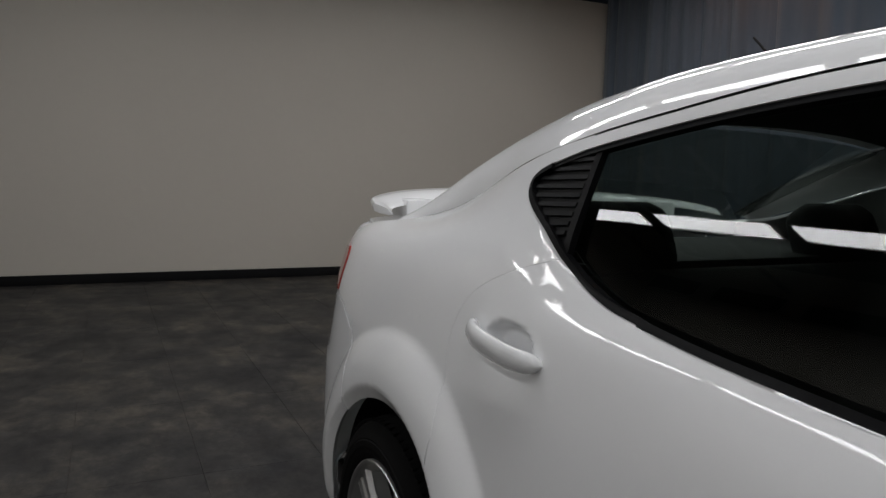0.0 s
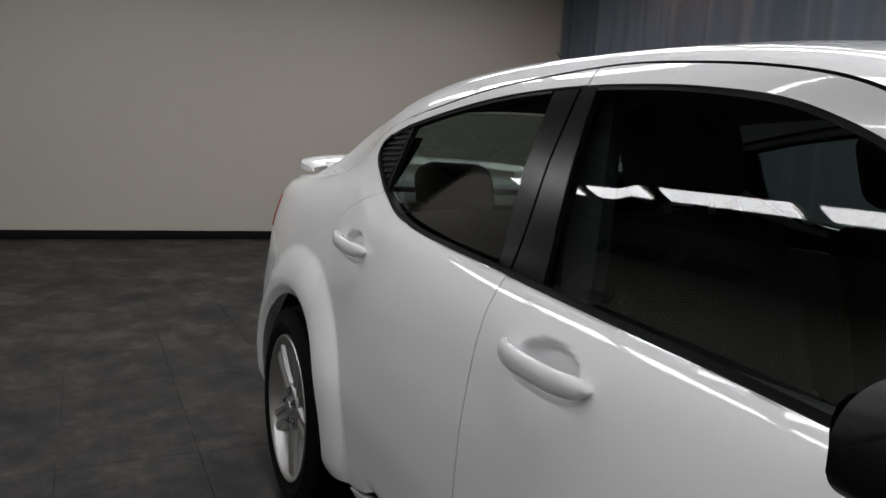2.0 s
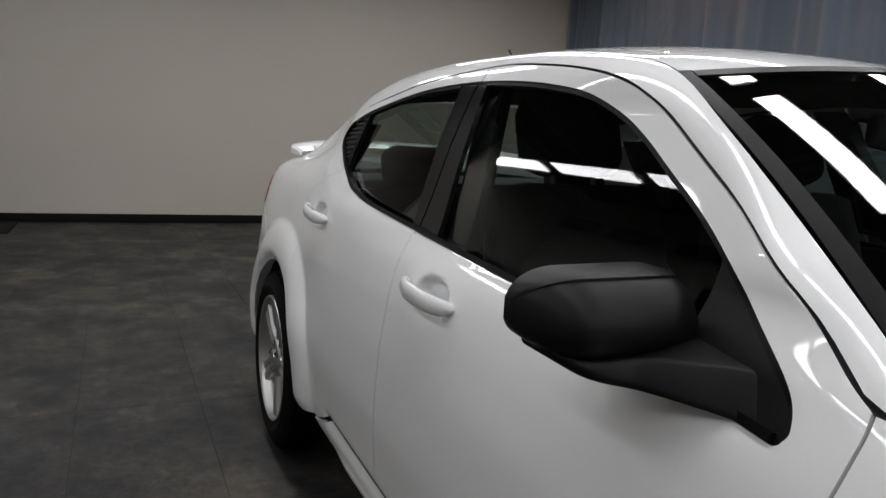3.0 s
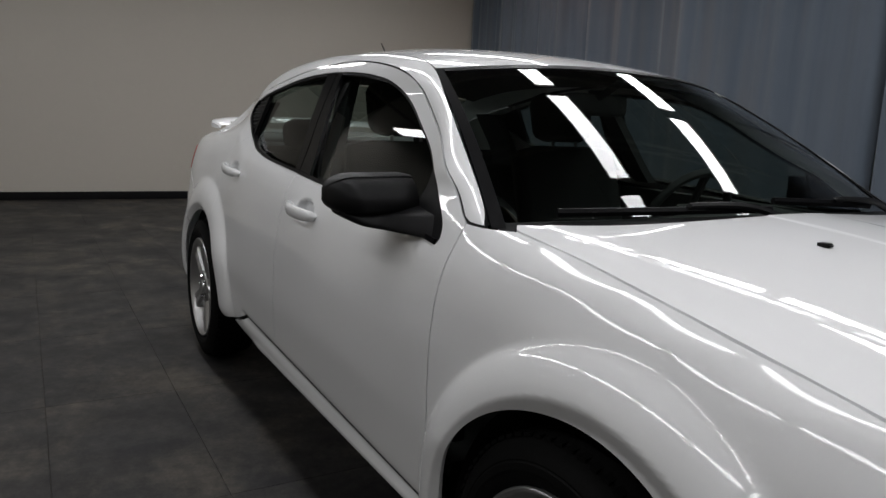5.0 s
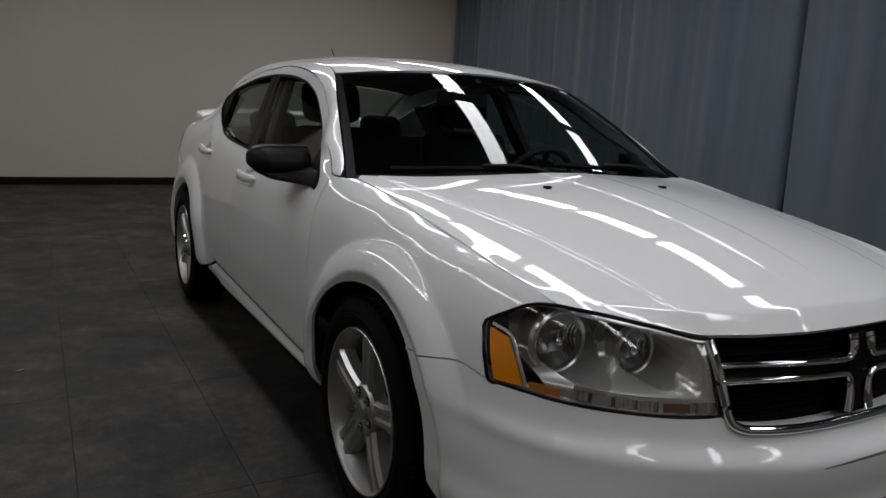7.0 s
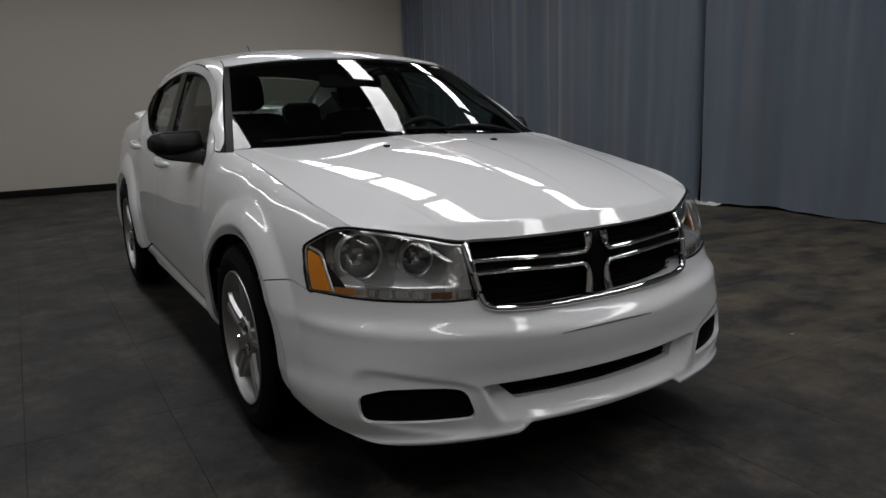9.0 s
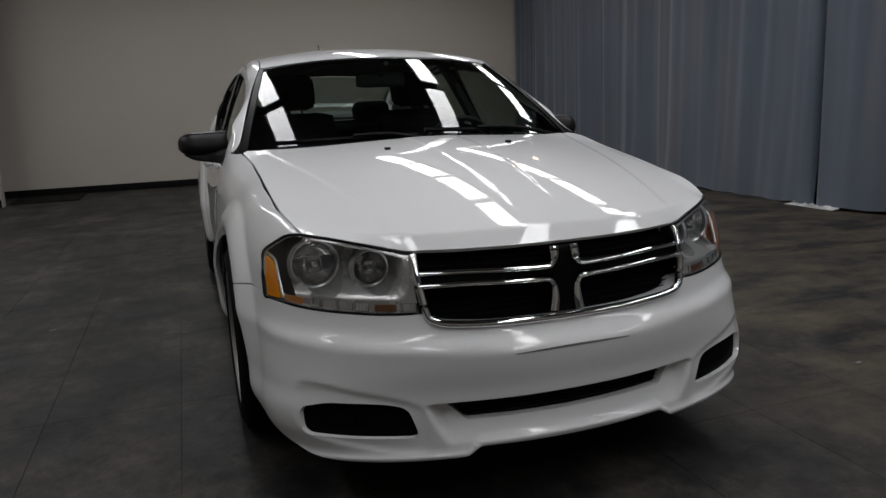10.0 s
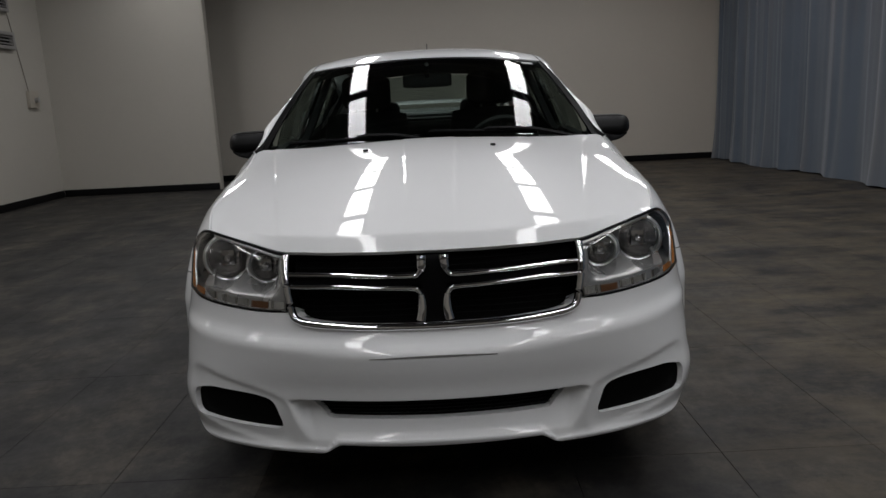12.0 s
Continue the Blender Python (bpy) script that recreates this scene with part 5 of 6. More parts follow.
    sweep("reflector_edge", body(rr[:, 0], rr[:, 1], -0.008), 0.004, CHROME_DULL, lampt, "bright reflector edge", n=6)
    dish(lampt, h1, (0.643, -1.996, 0.712), sg, 0.068, 0.070, "large fluted reflector bowl")
    dish(lampt, h2, (0.503, -2.085, 0.702), sg, 0.051, 0.058, "small fluted reflector bowl")

# ---- deck, spoiler, rear bumper, underside ----


def deck(x, y):
    x, y = np.asarray(x, float), np.asarray(y, float)
    return np.stack([x, y, 1.118 - 0.05 * (np.abs(x) / 0.72) ** 3 - 0.06 * step01(2.15, 2.4, y) + 0.0 * y], 1)


deck_o = loop(curve([(-0.60, 1.80), (0, 1.85), (0.60, 1.80)], 8), curve([(0.60, 1.80), (0.67, 1.9), (0.64, 2.15), (0.5, 2.32), (0.25, 2.385), (0, 2.40)], 8), curve([(0.0, 2.40), (-0.25, 2.385), (-0.5, 2.32), (-0.64, 2.15), (-0.67, 1.9), (-0.60, 1.80)], 8))
sheet("boot_lid", deck_o, deck, PAINT, car, step=0.04, thick=0.05)
sp = curve([(-0.665, 1.98, 1.122), (-0.62, 2.10, 1.14), (-0.45, 2.235, 1.158), (-0.2, 2.31, 1.168), (0, 2.325, 1.17), (0.2, 2.31, 1.168), (0.45, 2.235, 1.158), (0.62, 2.10, 1.14), (0.665, 1.98, 1.122)], 8)
rings = []
for p in sp:
    k = 1 - 0.35 * (abs(p[0]) / 0.665) ** 6
    sec = np.array([(-0.10, -0.006), (-0.06, 0.008), (0.0, 0.012), (0.04, 0.012), (0.055, 0.004), (0.045, -0.010), (0, -0.012), (-0.06, -0.010)]) * (k, 1)
    d = np.array((p[0] * 0.45, 1.0, 0))
    d /= np.linalg.norm(d)
    rings.append([p + d * a + (0, 0, b + 0.12 * a) for a, b in sec])
spoiler = loft("spoiler", rings, PAINT, car, "white boot spoiler", smooth=50)
for sg in (1, -1):
    bm = bmesh.new()
    box(bm, (sg * 0.5 - 0.05, 2.05, 1.08), (sg * 0.5 + 0.05, 2.19, 1.15), 0.012)
    part("spoiler_foot", bm, PAINT, spoiler)
rb_r = loop(yz([(1.98, 0.882), (1.85, 0.865), (1.722, 0.817), (1.658, 0.717)]), np.stack([S_REAR + ARCH_LONG * np.cos(np.radians(np.linspace(49, 5, 14))), HUB_Z + ARCH * np.sin(np.radians(np.linspace(49, 5, 14)))], 1), yz([(1.80, 0.28), (1.95, 0.27)]))
tail_half = loop(rb_r, [(s, 0.26) for s in np.linspace(S_END - 0.5, S_END, 8)], [(s, 0.72) for s in np.linspace(S_END, S_END - 0.6, 8)])
back_half = loop([(s, 0.724) for s in np.linspace(S_END - 0.62, S_END, 8)], [(s, 1.085) for s in np.linspace(S_END, S_END - 0.5, 8)], yz([(2.08, 1.06), (2.1, 0.88), (2.0, 0.88)]))
for sg in (1, -1):
    sheet("rear_bumper", tail_half, on_body(), PAINT, car, step=0.02, mirror=sg < 0)
    sheet("rear_panel", back_half, on_body(), PAINT, car, step=0.03, mirror=sg < 0)
bm = bmesh.new()
box(bm, (-0.72, -2.1, 0.19), (0.72, 2.2, 0.27))
box(bm, (-0.60, -1.95, 0.27), (0.60, -1.10, 0.76))
part("underside", bm, GAP, car, "black underside and engine bay")
for s0, sgn in ((-AXLE, 1), (AXLE, 1)):
    for sg in (1, -1):
        bm = bmesh.new()
        a = np.radians(np.linspace(-6, 186, 36))
        mid, wide = (ARCH_FRONT, 0.425) if s0 < 0 else (ARCH_REAR, 0.425)
        ro = [[bm.verts.new((sg * x, mid + wide * math.cos(t), HUB_Z + 0.405 * math.sin(t))) for t in a] for x in (0.56, 0.822)]
        for i in range(35):
            bm.faces.new((ro[0][i], ro[0][i + 1], ro[1][i + 1], ro[1][i]))
        bm.faces.new(ro[0])
        part("wheel_arch_liner", bm, GAP, car, "black wheel arch liner")

# aerial
bm = bmesh.new()
bmesh.ops.create_cone(bm, cap_ends=True, segments=16, radius1=0.022, radius2=0.012, depth=0.03, matrix=Matrix.Translation((0, 1.06, 1.412)))
rod(bm, (0, 1.06, 1.415), (0, 1.225, 1.575), 0.0045, 8, 0.003)
part("aerial", bm, PLASTIC, car, "short black roof aerial")

# ---- wheels ----


def lathe(name, profile, mat, parent, label="", n=64, smooth=35):
    """Turns a profile of (x, radius) about the x axis."""
    ang = np.linspace(0, 2 * math.pi, n, endpoint=False)
    rings = [[(x, r * math.cos(a), r * math.sin(a)) for a in ang] for x, r in profile]
    return loft(name, rings, mat, parent, label, caps=False, smooth=smooth)


def wheel_thing():
    w = thing("wheel", "", "")
    w.parent = car
    tyre = lathe("tyre", [(-0.205, 0.235), (-0.212, 0.26), (-0.212, 0.295), (-0.20, 0.322), (-0.185, 0.333), (-0.15, 0.338), (-0.10, 0.339), (-0.05, 0.338), (-0.022, 0.334), (-0.004, 0.323),
                          (0.006, 0.305), (0.0105, 0.292), (0.0095, 0.289), (0.0125, 0.286), (0.0125, 0.273), (0.0095, 0.269), (0.009, 0.262), (0.003, 0.250), (-0.006, 0.240), (-0.02, 0.235)], RUBBER, w, "black tyre", 80)
    bm = bmesh.new()
    for k in range(72):
        a = 2 * math.pi * k / 72
        for x0, x1, sk in ((-0.03, -0.004, 0.02), (-0.075, -0.05, -0.015), (-0.15, -0.12, 0.015)):
            m = Matrix.Rotation(a, 4, "X") @ Matrix.Translation((0, 0, 0.3385 - (0.006 if x1 > -0.01 else 0)))
            box(bm, (x0, -0.0085, -0.004), (x1 - 0.003, 0.0085, 0.0022), 0, m @ Matrix.Rotation(sk * 8, 4, "Z"))
    tagged(part("tread_block", bm, RUBBER, tyre, smooth=0), "", "", "", "stuff")
    rim = lathe("rim", [(-0.19, 0.242), (-0.185, 0.229), (-0.15, 0.214), (-0.10, 0.209), (-0.05, 0.212), (-0.022, 0.220), (-0.012, 0.2275), (-0.004, 0.2305), (0.003, 0.234), (0.006, 0.2385), (0.004, 0.2425), (-0.004, 0.243), (-0.008, 0.236)], ALLOY, w, "silver alloy rim", 72)
    lathe("rim_lip", [(0.0025, 0.2330), (0.0068, 0.2375), (0.0068, 0.2405), (0.0045, 0.2425)], ALLOY_CUT, rim, "bright rim lip", 72)
    for k in range(5):
        a = math.radians(100 + 72 * k)
        spoke = thing("spoke", "", "")
        spoke.parent = w
        rings, edge_l, edge_r = [], [], []
        for t in np.linspace(0, 1, 10):
            r = 0.035 + t * 0.192
            hw = 0.038 - 0.004 * math.sin(math.pi * t) + 0.008 * t ** 3
            x0 = -0.020 + 0.014 * math.sin(math.pi * min(1, t * 1.1) * 0.5) - 0.004 * t
            sec = [(-hw - 0.004, -0.045), (-hw, -0.012), (-hw + 0.010, 0.0), (-0.013, 0.0), (-0.006, -0.005), (0.006, -0.005), (0.013, 0.0), (hw - 0.010, 0.0), (hw, -0.012), (hw + 0.004, -0.045)]
            rings.append([(x0 + d, math.cos(a) * r - math.sin(a) * s, math.sin(a) * r + math.cos(a) * s) for s, d in sec])
            for lst, s1, s2 in ((edge_l, -hw - 0.0005, -hw + 0.0095), (edge_r, hw + 0.0005, hw - 0.0095)):
                lst.append([(x0 + d, math.cos(a) * r - math.sin(a) * s, math.sin(a) * r + math.cos(a) * s) for s, d in ((s1, -0.0115), (s2, 0.0008), (s2, -0.004), (s1, -0.016))])
        me = loft("spoke_face", rings, ALLOY, spoke, smooth=25)
        loft("spoke_edge", edge_l, ALLOY_CUT, spoke, "polished spoke edge", smooth=20)
        loft("spoke_edge", edge_r, ALLOY_CUT, spoke, "polished spoke edge", smooth=20)
    lathe("hub", [(-0.06, 0.078), (-0.020, 0.078), (-0.011, 0.070), (-0.010, 0.040), (-0.012, 0.0331)], ALLOY, w, "alloy hub", 40)
    lathe("centre_cap", [(-0.02, 0.033), (-0.006, 0.033), (-0.001, 0.030), (0.001, 0.022), (0.0, 0.012), (0.0, 0.001)], ALLOY_CUT, w, "bright centre cap", 32)
    for k in range(5):
        a = math.radians(100 + 36 + 72 * k)
        y, z = 0.054 * math.cos(a), 0.054 * math.sin(a)
        bm = bmesh.new()
        rod(bm, (-0.03, y, z), (-0.006, y, z), 0.0105, 6)
        rod(bm, (-0.006, y, z), (0.001, y, z), 0.0095, 6, 0.005)
        nut = part("lug_nut", bm, CHROME, w, "chrome lug nut", 30)
        bm = bmesh.new()
        rod(bm, (-0.012, y, z), (-0.0095, y, z), 0.0155, 16)
        part("nut_pocket", bm, DARK, nut)
    lathe("brake_disc", [(-0.085, 0.05), (-0.085, 0.145), (-0.105, 0.145), (-0.105, 0.05)], LAMP_GREY, w, "dull steel brake disc", 40)
    lathe("wheel_well_dark", [(-0.12, 0.02), (-0.12, 0.212)], GAP, w, "", 40)
    return w


w0 = wheel_thing()
w0.matrix_basis = pose(0.852, -AXLE, 0.340, -12, 0, 0)
copy_thing(w0, pose(0.866, AXLE, 0.340, 25, 0, 0))
copy_thing(w0, pose(-0.852, -AXLE, 0.340, -16, 0, 180))
copy_thing(w0, pose(-0.866, AXLE, 0.340, 38, 0, 180))

# ---- door mirrors ----
for side in (1, -1):
    owner = [o for o in car.children if o.name.startswith("front_door")][0 if side > 0 else 1]
    mir = thing("door_mirror", "", "")
    mir.parent = car
    # shell: upright sections from the rounded outer end to the flat inner end, with a raised line under its top
    rings = []
    for t in np.linspace(0, 1, 26) ** 1.6:
        x = 0.983 - 0.207 * t
        g = max(0.14, (1 - (1 - min(t / 0.34, 1)) ** 2.2) ** 0.5)
        k = g * (1 - 0.04 * max(0, (t - 0.95) / 0.05) ** 2)
        zt, zb = 1.018 + (0.042 + 0.004 * t) * k, 1.000 - (0.038 + 0.004 * t) * k
        hz = (zt - zb) / 0.11
        yf = -0.600 - (0.105 + 0.006 * t) * k
        sec = [(-0.594, zb + 0.004 * hz), (-0.600 - 0.05 * k, zb), (yf + 0.014 * k, zb + 0.009 * hz), (yf + 0.003 * k, zb + 0.022 * hz), (yf, zb + 0.038 * hz), (yf + 0.004 * k, zb + 0.055 * hz), (yf + 0.013 * k, zt - 0.036 * hz), (yf + 0.028 * k, zt - 0.0205 * hz), (yf + 0.044 * k, zt - 0.0110 * hz), (yf + 0.048 * k, zt - 0.0092 * hz), (yf + 0.0485 * k, zt - 0.0055 * hz), (yf + 0.060 * k, zt - 0.001 * hz), (-0.594, zt)]
        rings.append([(side * x, y, z) for y, z in sec])
    shell = loft("mirror_shell", rings, PLASTIC, mir, "black grained plastic shell", smooth=38)
    bm = bmesh.new()
    g0 = rounded([(0.782, 0.960), (0.965, 0.972), (0.972, 1.05), (0.785, 1.064)], 0.03)
    vs = [bm.verts.new((side * x, -0.5925 + 0.012 * max(0, (x - 0.885) / 0.1) ** 2, z)) for x, z in g0]
    bm.faces.new(vs)
    part("mirror_glass", bm, CHROME, mir, "silvered mirror glass")
    ringa = [(0.795, -0.868, 0.926), (0.79, -0.71, 0.938), (0.775, -0.70, 0.992), (0.775, -0.835, 0.985)]
    ring0 = [(x - 0.045, y, z) for x, y, z in ringa]
    ringb = [(0.825, -0.80, 0.930), (0.825, -0.675, 0.940), (0.82, -0.67, 0.985), (0.82, -0.76, 0.975)]
    ringc = [(0.865, -0.728, 0.934), (0.865, -0.62, 0.942), (0.865, -0.61, 0.975), (0.865, -0.705, 0.972)]
    ringd = [(0.920, -0.700, 0.944), (0.925, -0.605, 0.950), (0.925, -0.605, 0.972), (0.925, -0.69, 0.970)]
    ringe = [(0.958, -0.672, 0.964), (0.960, -0.602, 0.967), (0.960, -0.602, 0.984), (0.958, -0.665, 0.984)]
    corner = [curve([r[k] for r in (ring0, ringa, ringb, ringc, ringd, ringe)], 5) for k in range(4)]
    rings = [[q * (side, 1, 1) for q in rounded([c[i] for c in corner], 0.012, 4)] for i in range(len(corner[0]))]
    loft("mirror_arm", rings, PLASTIC, mir, "black mirror arm", smooth=60)

# ---- cabin ----


def cushion(name, mat, parent, lo, hi, r, m=None, label=""):
    bm = bmesh.new()
    box(bm, lo, hi)
    bmesh.ops.subdivide_edges(bm, edges=bm.edges, cuts=4, use_grid_fill=True)
    c, h = (Vector(lo) + Vector(hi)) / 2, (Vector(hi) - Vector(lo)) / 2
    for v in bm.verts:
        q = v.co - c
        u = [max(abs(q[k]) - (h[k] - r), 0) * (1 if q[k] > 0 else -1) for k in range(3)]
        d = math.sqrt(sum(k * k for k in u))
        if d > r:
            for k in range(3):
                q[k] += u[k] * (r / d - 1)
        v.co = c + q
    if m is not None:
        bmesh.ops.transform(bm, matrix=m, verts=bm.verts)
    return part(name, bm, mat, parent, label, smooth=80)


def front_seat(x):
    s = thing("front_seat", "", "")
    s.parent = car
    m = Matrix.Translation((x, 0.02, 0.62)) @ Matrix.Rotation(radians(-17), 4, "X")
    cushion("backrest", FABRIC, s, (-0.25, -0.06, -0.15), (0.25, 0.07, 0.52), 0.06, m, "dark cloth backrest")
    cushion("backrest_panel", FABRIC_LIGHT, s, (-0.23, 0.055, -0.12), (0.23, 0.082, 0.50), 0.013, m, "grey seat back panel")
    head = cushion("headrest", FABRIC, s, (-0.145, -0.055, 0.54), (0.145, 0.055, 0.745), 0.055, m, "dark cloth headrest")
    bm = bmesh.new()
    for sx in (-0.06, 0.06):
        rod(bm, m @ Vector((sx, 0, 0.48)), m @ Vector((sx, 0, 0.60)), 0.007, 8)
    part("headrest_post", bm, SILVER_TRIM, head)
    cushion("seat_cushion", FABRIC, s, (x - 0.25, -0.52, 0.42), (x + 0.25, 0.03, 0.58), 0.06)


front_seat(0.37)
front_seat(-0.37)
rs = thing("rear_seat", "", "")
rs.parent = car
mb = Matrix.Translation((0, 1.02, 0.60)) @ Matrix.Rotation(radians(-24), 4, "X")
cushion("bench_back", FABRIC, rs, (-0.62, -0.08, -0.1), (0.62, 0.10, 0.46), 0.06, mb, "dark cloth rear bench back")
cushion("bench", FABRIC, rs, (-0.62, 0.50, 0.40), (0.62, 1.05, 0.56), 0.06)
for x in (-0.36, 0.36):
    cushion("headrest", FABRIC, rs, (x - 0.14, -0.06, 0.44), (x + 0.14, 0.06, 0.63), 0.06, mb, "dark cloth rear headrest")
bm = bmesh.new()
box(bm, (-0.62, 1.18, 1.02), (0.62, 1.72, 1.05), 0.01)
part("parcel_shelf", bm, DASH, car, "dark parcel shelf")
rings = []
for x in np.linspace(-0.70, 0.70, 21):
    hump = 0.03 * math.exp(-((x - 0.36) / 0.16) ** 2)
    rings.append([(x, -1.08 + 0.12 * abs(x / 0.7) ** 2, 0.94), (x, -1.0 + 0.1 * abs(x / 0.7) ** 2, 0.965), (x, -0.80, 0.955 + hump), (x, -0.66, 0.935 + hump), (x, -0.62, 0.88), (x, -0.64, 0.62), (x, -0.95, 0.6)])
dash = loft("dashboard", rings, DASH, car, "dark moulded dashboard", smooth=50)
bm = bmesh.new()
box(bm, (-0.13, -0.665, 0.66), (0.13, -0.612, 0.86), 0.01)
part("centre_stack", bm, SILVER_TRIM, dash, "silver centre stack")
st = thing("steering_wheel", "", "")
st.parent = car
ms = Matrix.Translation((0.37, -0.50, 0.90)) @ Matrix.Rotation(radians(-65), 4, "X")
ringp = [ms @ Vector((0.185 * math.cos(a), 0.185 * math.sin(a), 0)) for a in np.linspace(0, 2 * math.pi, 41)]
sweep("wheel_ring", ringp, 0.015, DASH, st, "black steering ring", n=8)
bm = bmesh.new()
box(bm, (-0.075, -0.065, -0.03), (0.075, 0.055, 0.012), 0.02, ms)
for a in (0, 180, 270):
    u = Vector((math.cos(radians(a)), math.sin(radians(a)), 0))
    rod(bm, ms @ (u * 0.05), ms @ (u * 0.18), 0.014, 8)
rod(bm, ms @ Vector((0, 0, -0.25)), ms @ Vector((0, 0, -0.02)), 0.03, 12)
part("wheel_centre", bm, DASH, st, "black steering boss")
bm = bmesh.new()
bmesh.ops.create_cone(bm, cap_ends=True, segments=24, radius1=0.03, radius2=0.026, depth=0.01, matrix=ms @ Matrix.Translation((0, 0.0, 0.016)))
part("boss_badge", bm, SILVER_TRIM, st, "round silver boss badge")
rm = thing("rear_view_mirror", "", "")
rm.parent = car
cushion("mirror_case", DASH, rm, (-0.125, -0.44, 1.235), (0.125, -0.405, 1.305), 0.016)
bm = bmesh.new()
rod(bm, (0, -0.43, 1.29), (0, -0.545, 1.345), 0.012, 10)
part("mirror_stalk", bm, DASH, rm)
bm = bmesh.new()
vs = [bm.verts.new((x, -0.4045, z)) for x, z in rounded([(-0.115, 1.243), (0.115, 1.243), (0.115, 1.297), (-0.115, 1.297)], 0.012)]
bm.faces.new(vs)
part("mirror_glass", bm, CHROME, rm)
# headliner and inner pillars
bm = bmesh.new()
rows = []
for y in np.linspace(-0.42, 1.18, 24):
    xe = float(np.interp(y, inner_y, INNER[:, 0])) - 0.01
    ze = float(np.interp(y, inner_y, INNER[:, 2])) - 0.045
    zc = float(ROOF_Z(y)) - 0.04
    rows.append([bm.verts.new((xe * t, y + (0.09 * t * t if y < -0.3 else 0), ze + (zc - ze) * (1 - abs(t) ** 2.4))) for t in np.linspace(-1, 1, 21)])
for a, b in zip(rows, rows[1:]):
    for i in range(20):
        bm.faces.new((a[i], a[i + 1], b[i + 1], b[i]))
part("headliner", bm, HEADLINER, car, "grey cloth headliner")
for side in (1, -1):
    for y0, y1, w in ((0.05, 0.22, 0.10), (0.98, 1.35, 0.22)):
        rings = []
        for t in np.linspace(0, 1, 8):
            z = 0.98 + (0.38 if w < 0.15 else 0.27) * t
            y = y0 + (y1 - y0) * t if w < 0.15 else 1.12 + 0.0 * t
            x = float(body(np.array([s_of_y(min(y, 1.1))]), np.array([z]))[0][0]) - 0.045
            rings.append([(side * x, y - w / 2, z), (side * x, y + w / 2, z), (side * (x - 0.035), y + w / 2 - 0.01, z), (side * (x - 0.035), y - w / 2 + 0.01, z)])
        loft("inner_pillar", rings, DASH, car, "dark inner pillar trim", smooth=30)
    for y0, y1 in ((-0.86, 0.17), (0.22, 0.86)):
        bm = bmesh.new()
        x = float(body(np.array([s_of_y((y0 + y1) / 2)]), np.array([0.95]))[0][0])
        box(bm, (side * x - 0.02 - side * 0.07, y0, 0.44), (side * x + 0.02 - side * 0.07, y1, 0.955), 0.012)
        part("door_card", bm, DASH, car, "dark inner door card")
bm = bmesh.new()
box(bm, (-0.68, -0.75, 0.29), (0.68, 1.2, 0.33))
part("cabin_floor", bm, GAP, car, "black cabin carpet")
bm = bmesh.new()
box(bm, (-0.11, -0.62, 0.4), (0.11, 0.35, 0.62), 0.03)
part("centre_console", bm, DASH, car, "dark centre console")

# ---- the hall ----
X_WEST, X_EAST, Y_SOUTH, Y_NORTH = -5.75, 4.90, -8.5, 8.29
WALL_TOP = 3.62


def wall_box(name, lo, hi, mat=WALL, label="painted plaster wall"):
    bm = bmesh.new()
    box(bm, lo, hi)
    return tagged(part(name, bm, mat, None, smooth=0), label, "wall", "", "structure")


wall_box("wall_north", (X_WEST - 0.2, Y_NORTH, 0), (X_EAST + 0.9, Y_NORTH + 0.2, WALL_TOP), label="tall plain beige painted wall")
wall_box("wall_stub", (X_WEST, 7.05, 0), (-3.33, 7.19, 4.6), WALL_WHITE, "short pale return wall")
wall_box("wall_west", (X_WEST - 0.2, Y_SOUTH, 0), (X_WEST, Y_NORTH, 4.6), WALL_WHITE, "pale painted side wall")
wall_box("wall_south", (X_WEST - 0.2, Y_SOUTH - 0.2, 0), (X_EAST + 0.9, Y_SOUTH, 4.6), WALL, "plain beige wall")
wall_box("wall_east", (X_EAST + 0.7, Y_SOUTH, 0), (X_EAST + 0.9, Y_NORTH, 4.6), WALL, "plain beige wall behind the curtain")
wall_box("wall_far_north", (X_WEST - 0.2, Y_NORTH + 3.0, 0), (X_EAST + 0.9, Y_NORTH + 3.2, 4.75), DECK, "dark wall beyond the partition")


def base_run(lo, hi):
    bm = bmesh.new()
    box(bm, lo, hi, 0.004)
    tagged(part("baseboard", bm, BASEBOARD, None), "black vinyl cove base along the wall foot", "baseboard", "", "structure")


base_run((X_WEST, Y_NORTH - 0.012, 0.001), (X_EAST + 0.3, Y_NORTH - 0.001, 0.105))
base_run((X_WEST + 0.013, 7.038, 0.001), (-3.335, 7.049, 0.105))
base_run((X_WEST + 0.001, Y_SOUTH, 0.001), (X_WEST + 0.012, 7.038, 0.105))
base_run((X_WEST + 0.001, 7.191, 0.001), (X_WEST + 0.012, Y_NORTH - 0.013, 0.105))
bm = bmesh.new()
box(bm, (-3.328, 7.048, 0.0), (-3.316, 7.192, 4.55), 0.003)
tagged(part("corner_trim", bm, WALL_WHITE, None), "pale corner bead on the return wall", "trim", "", "structure")

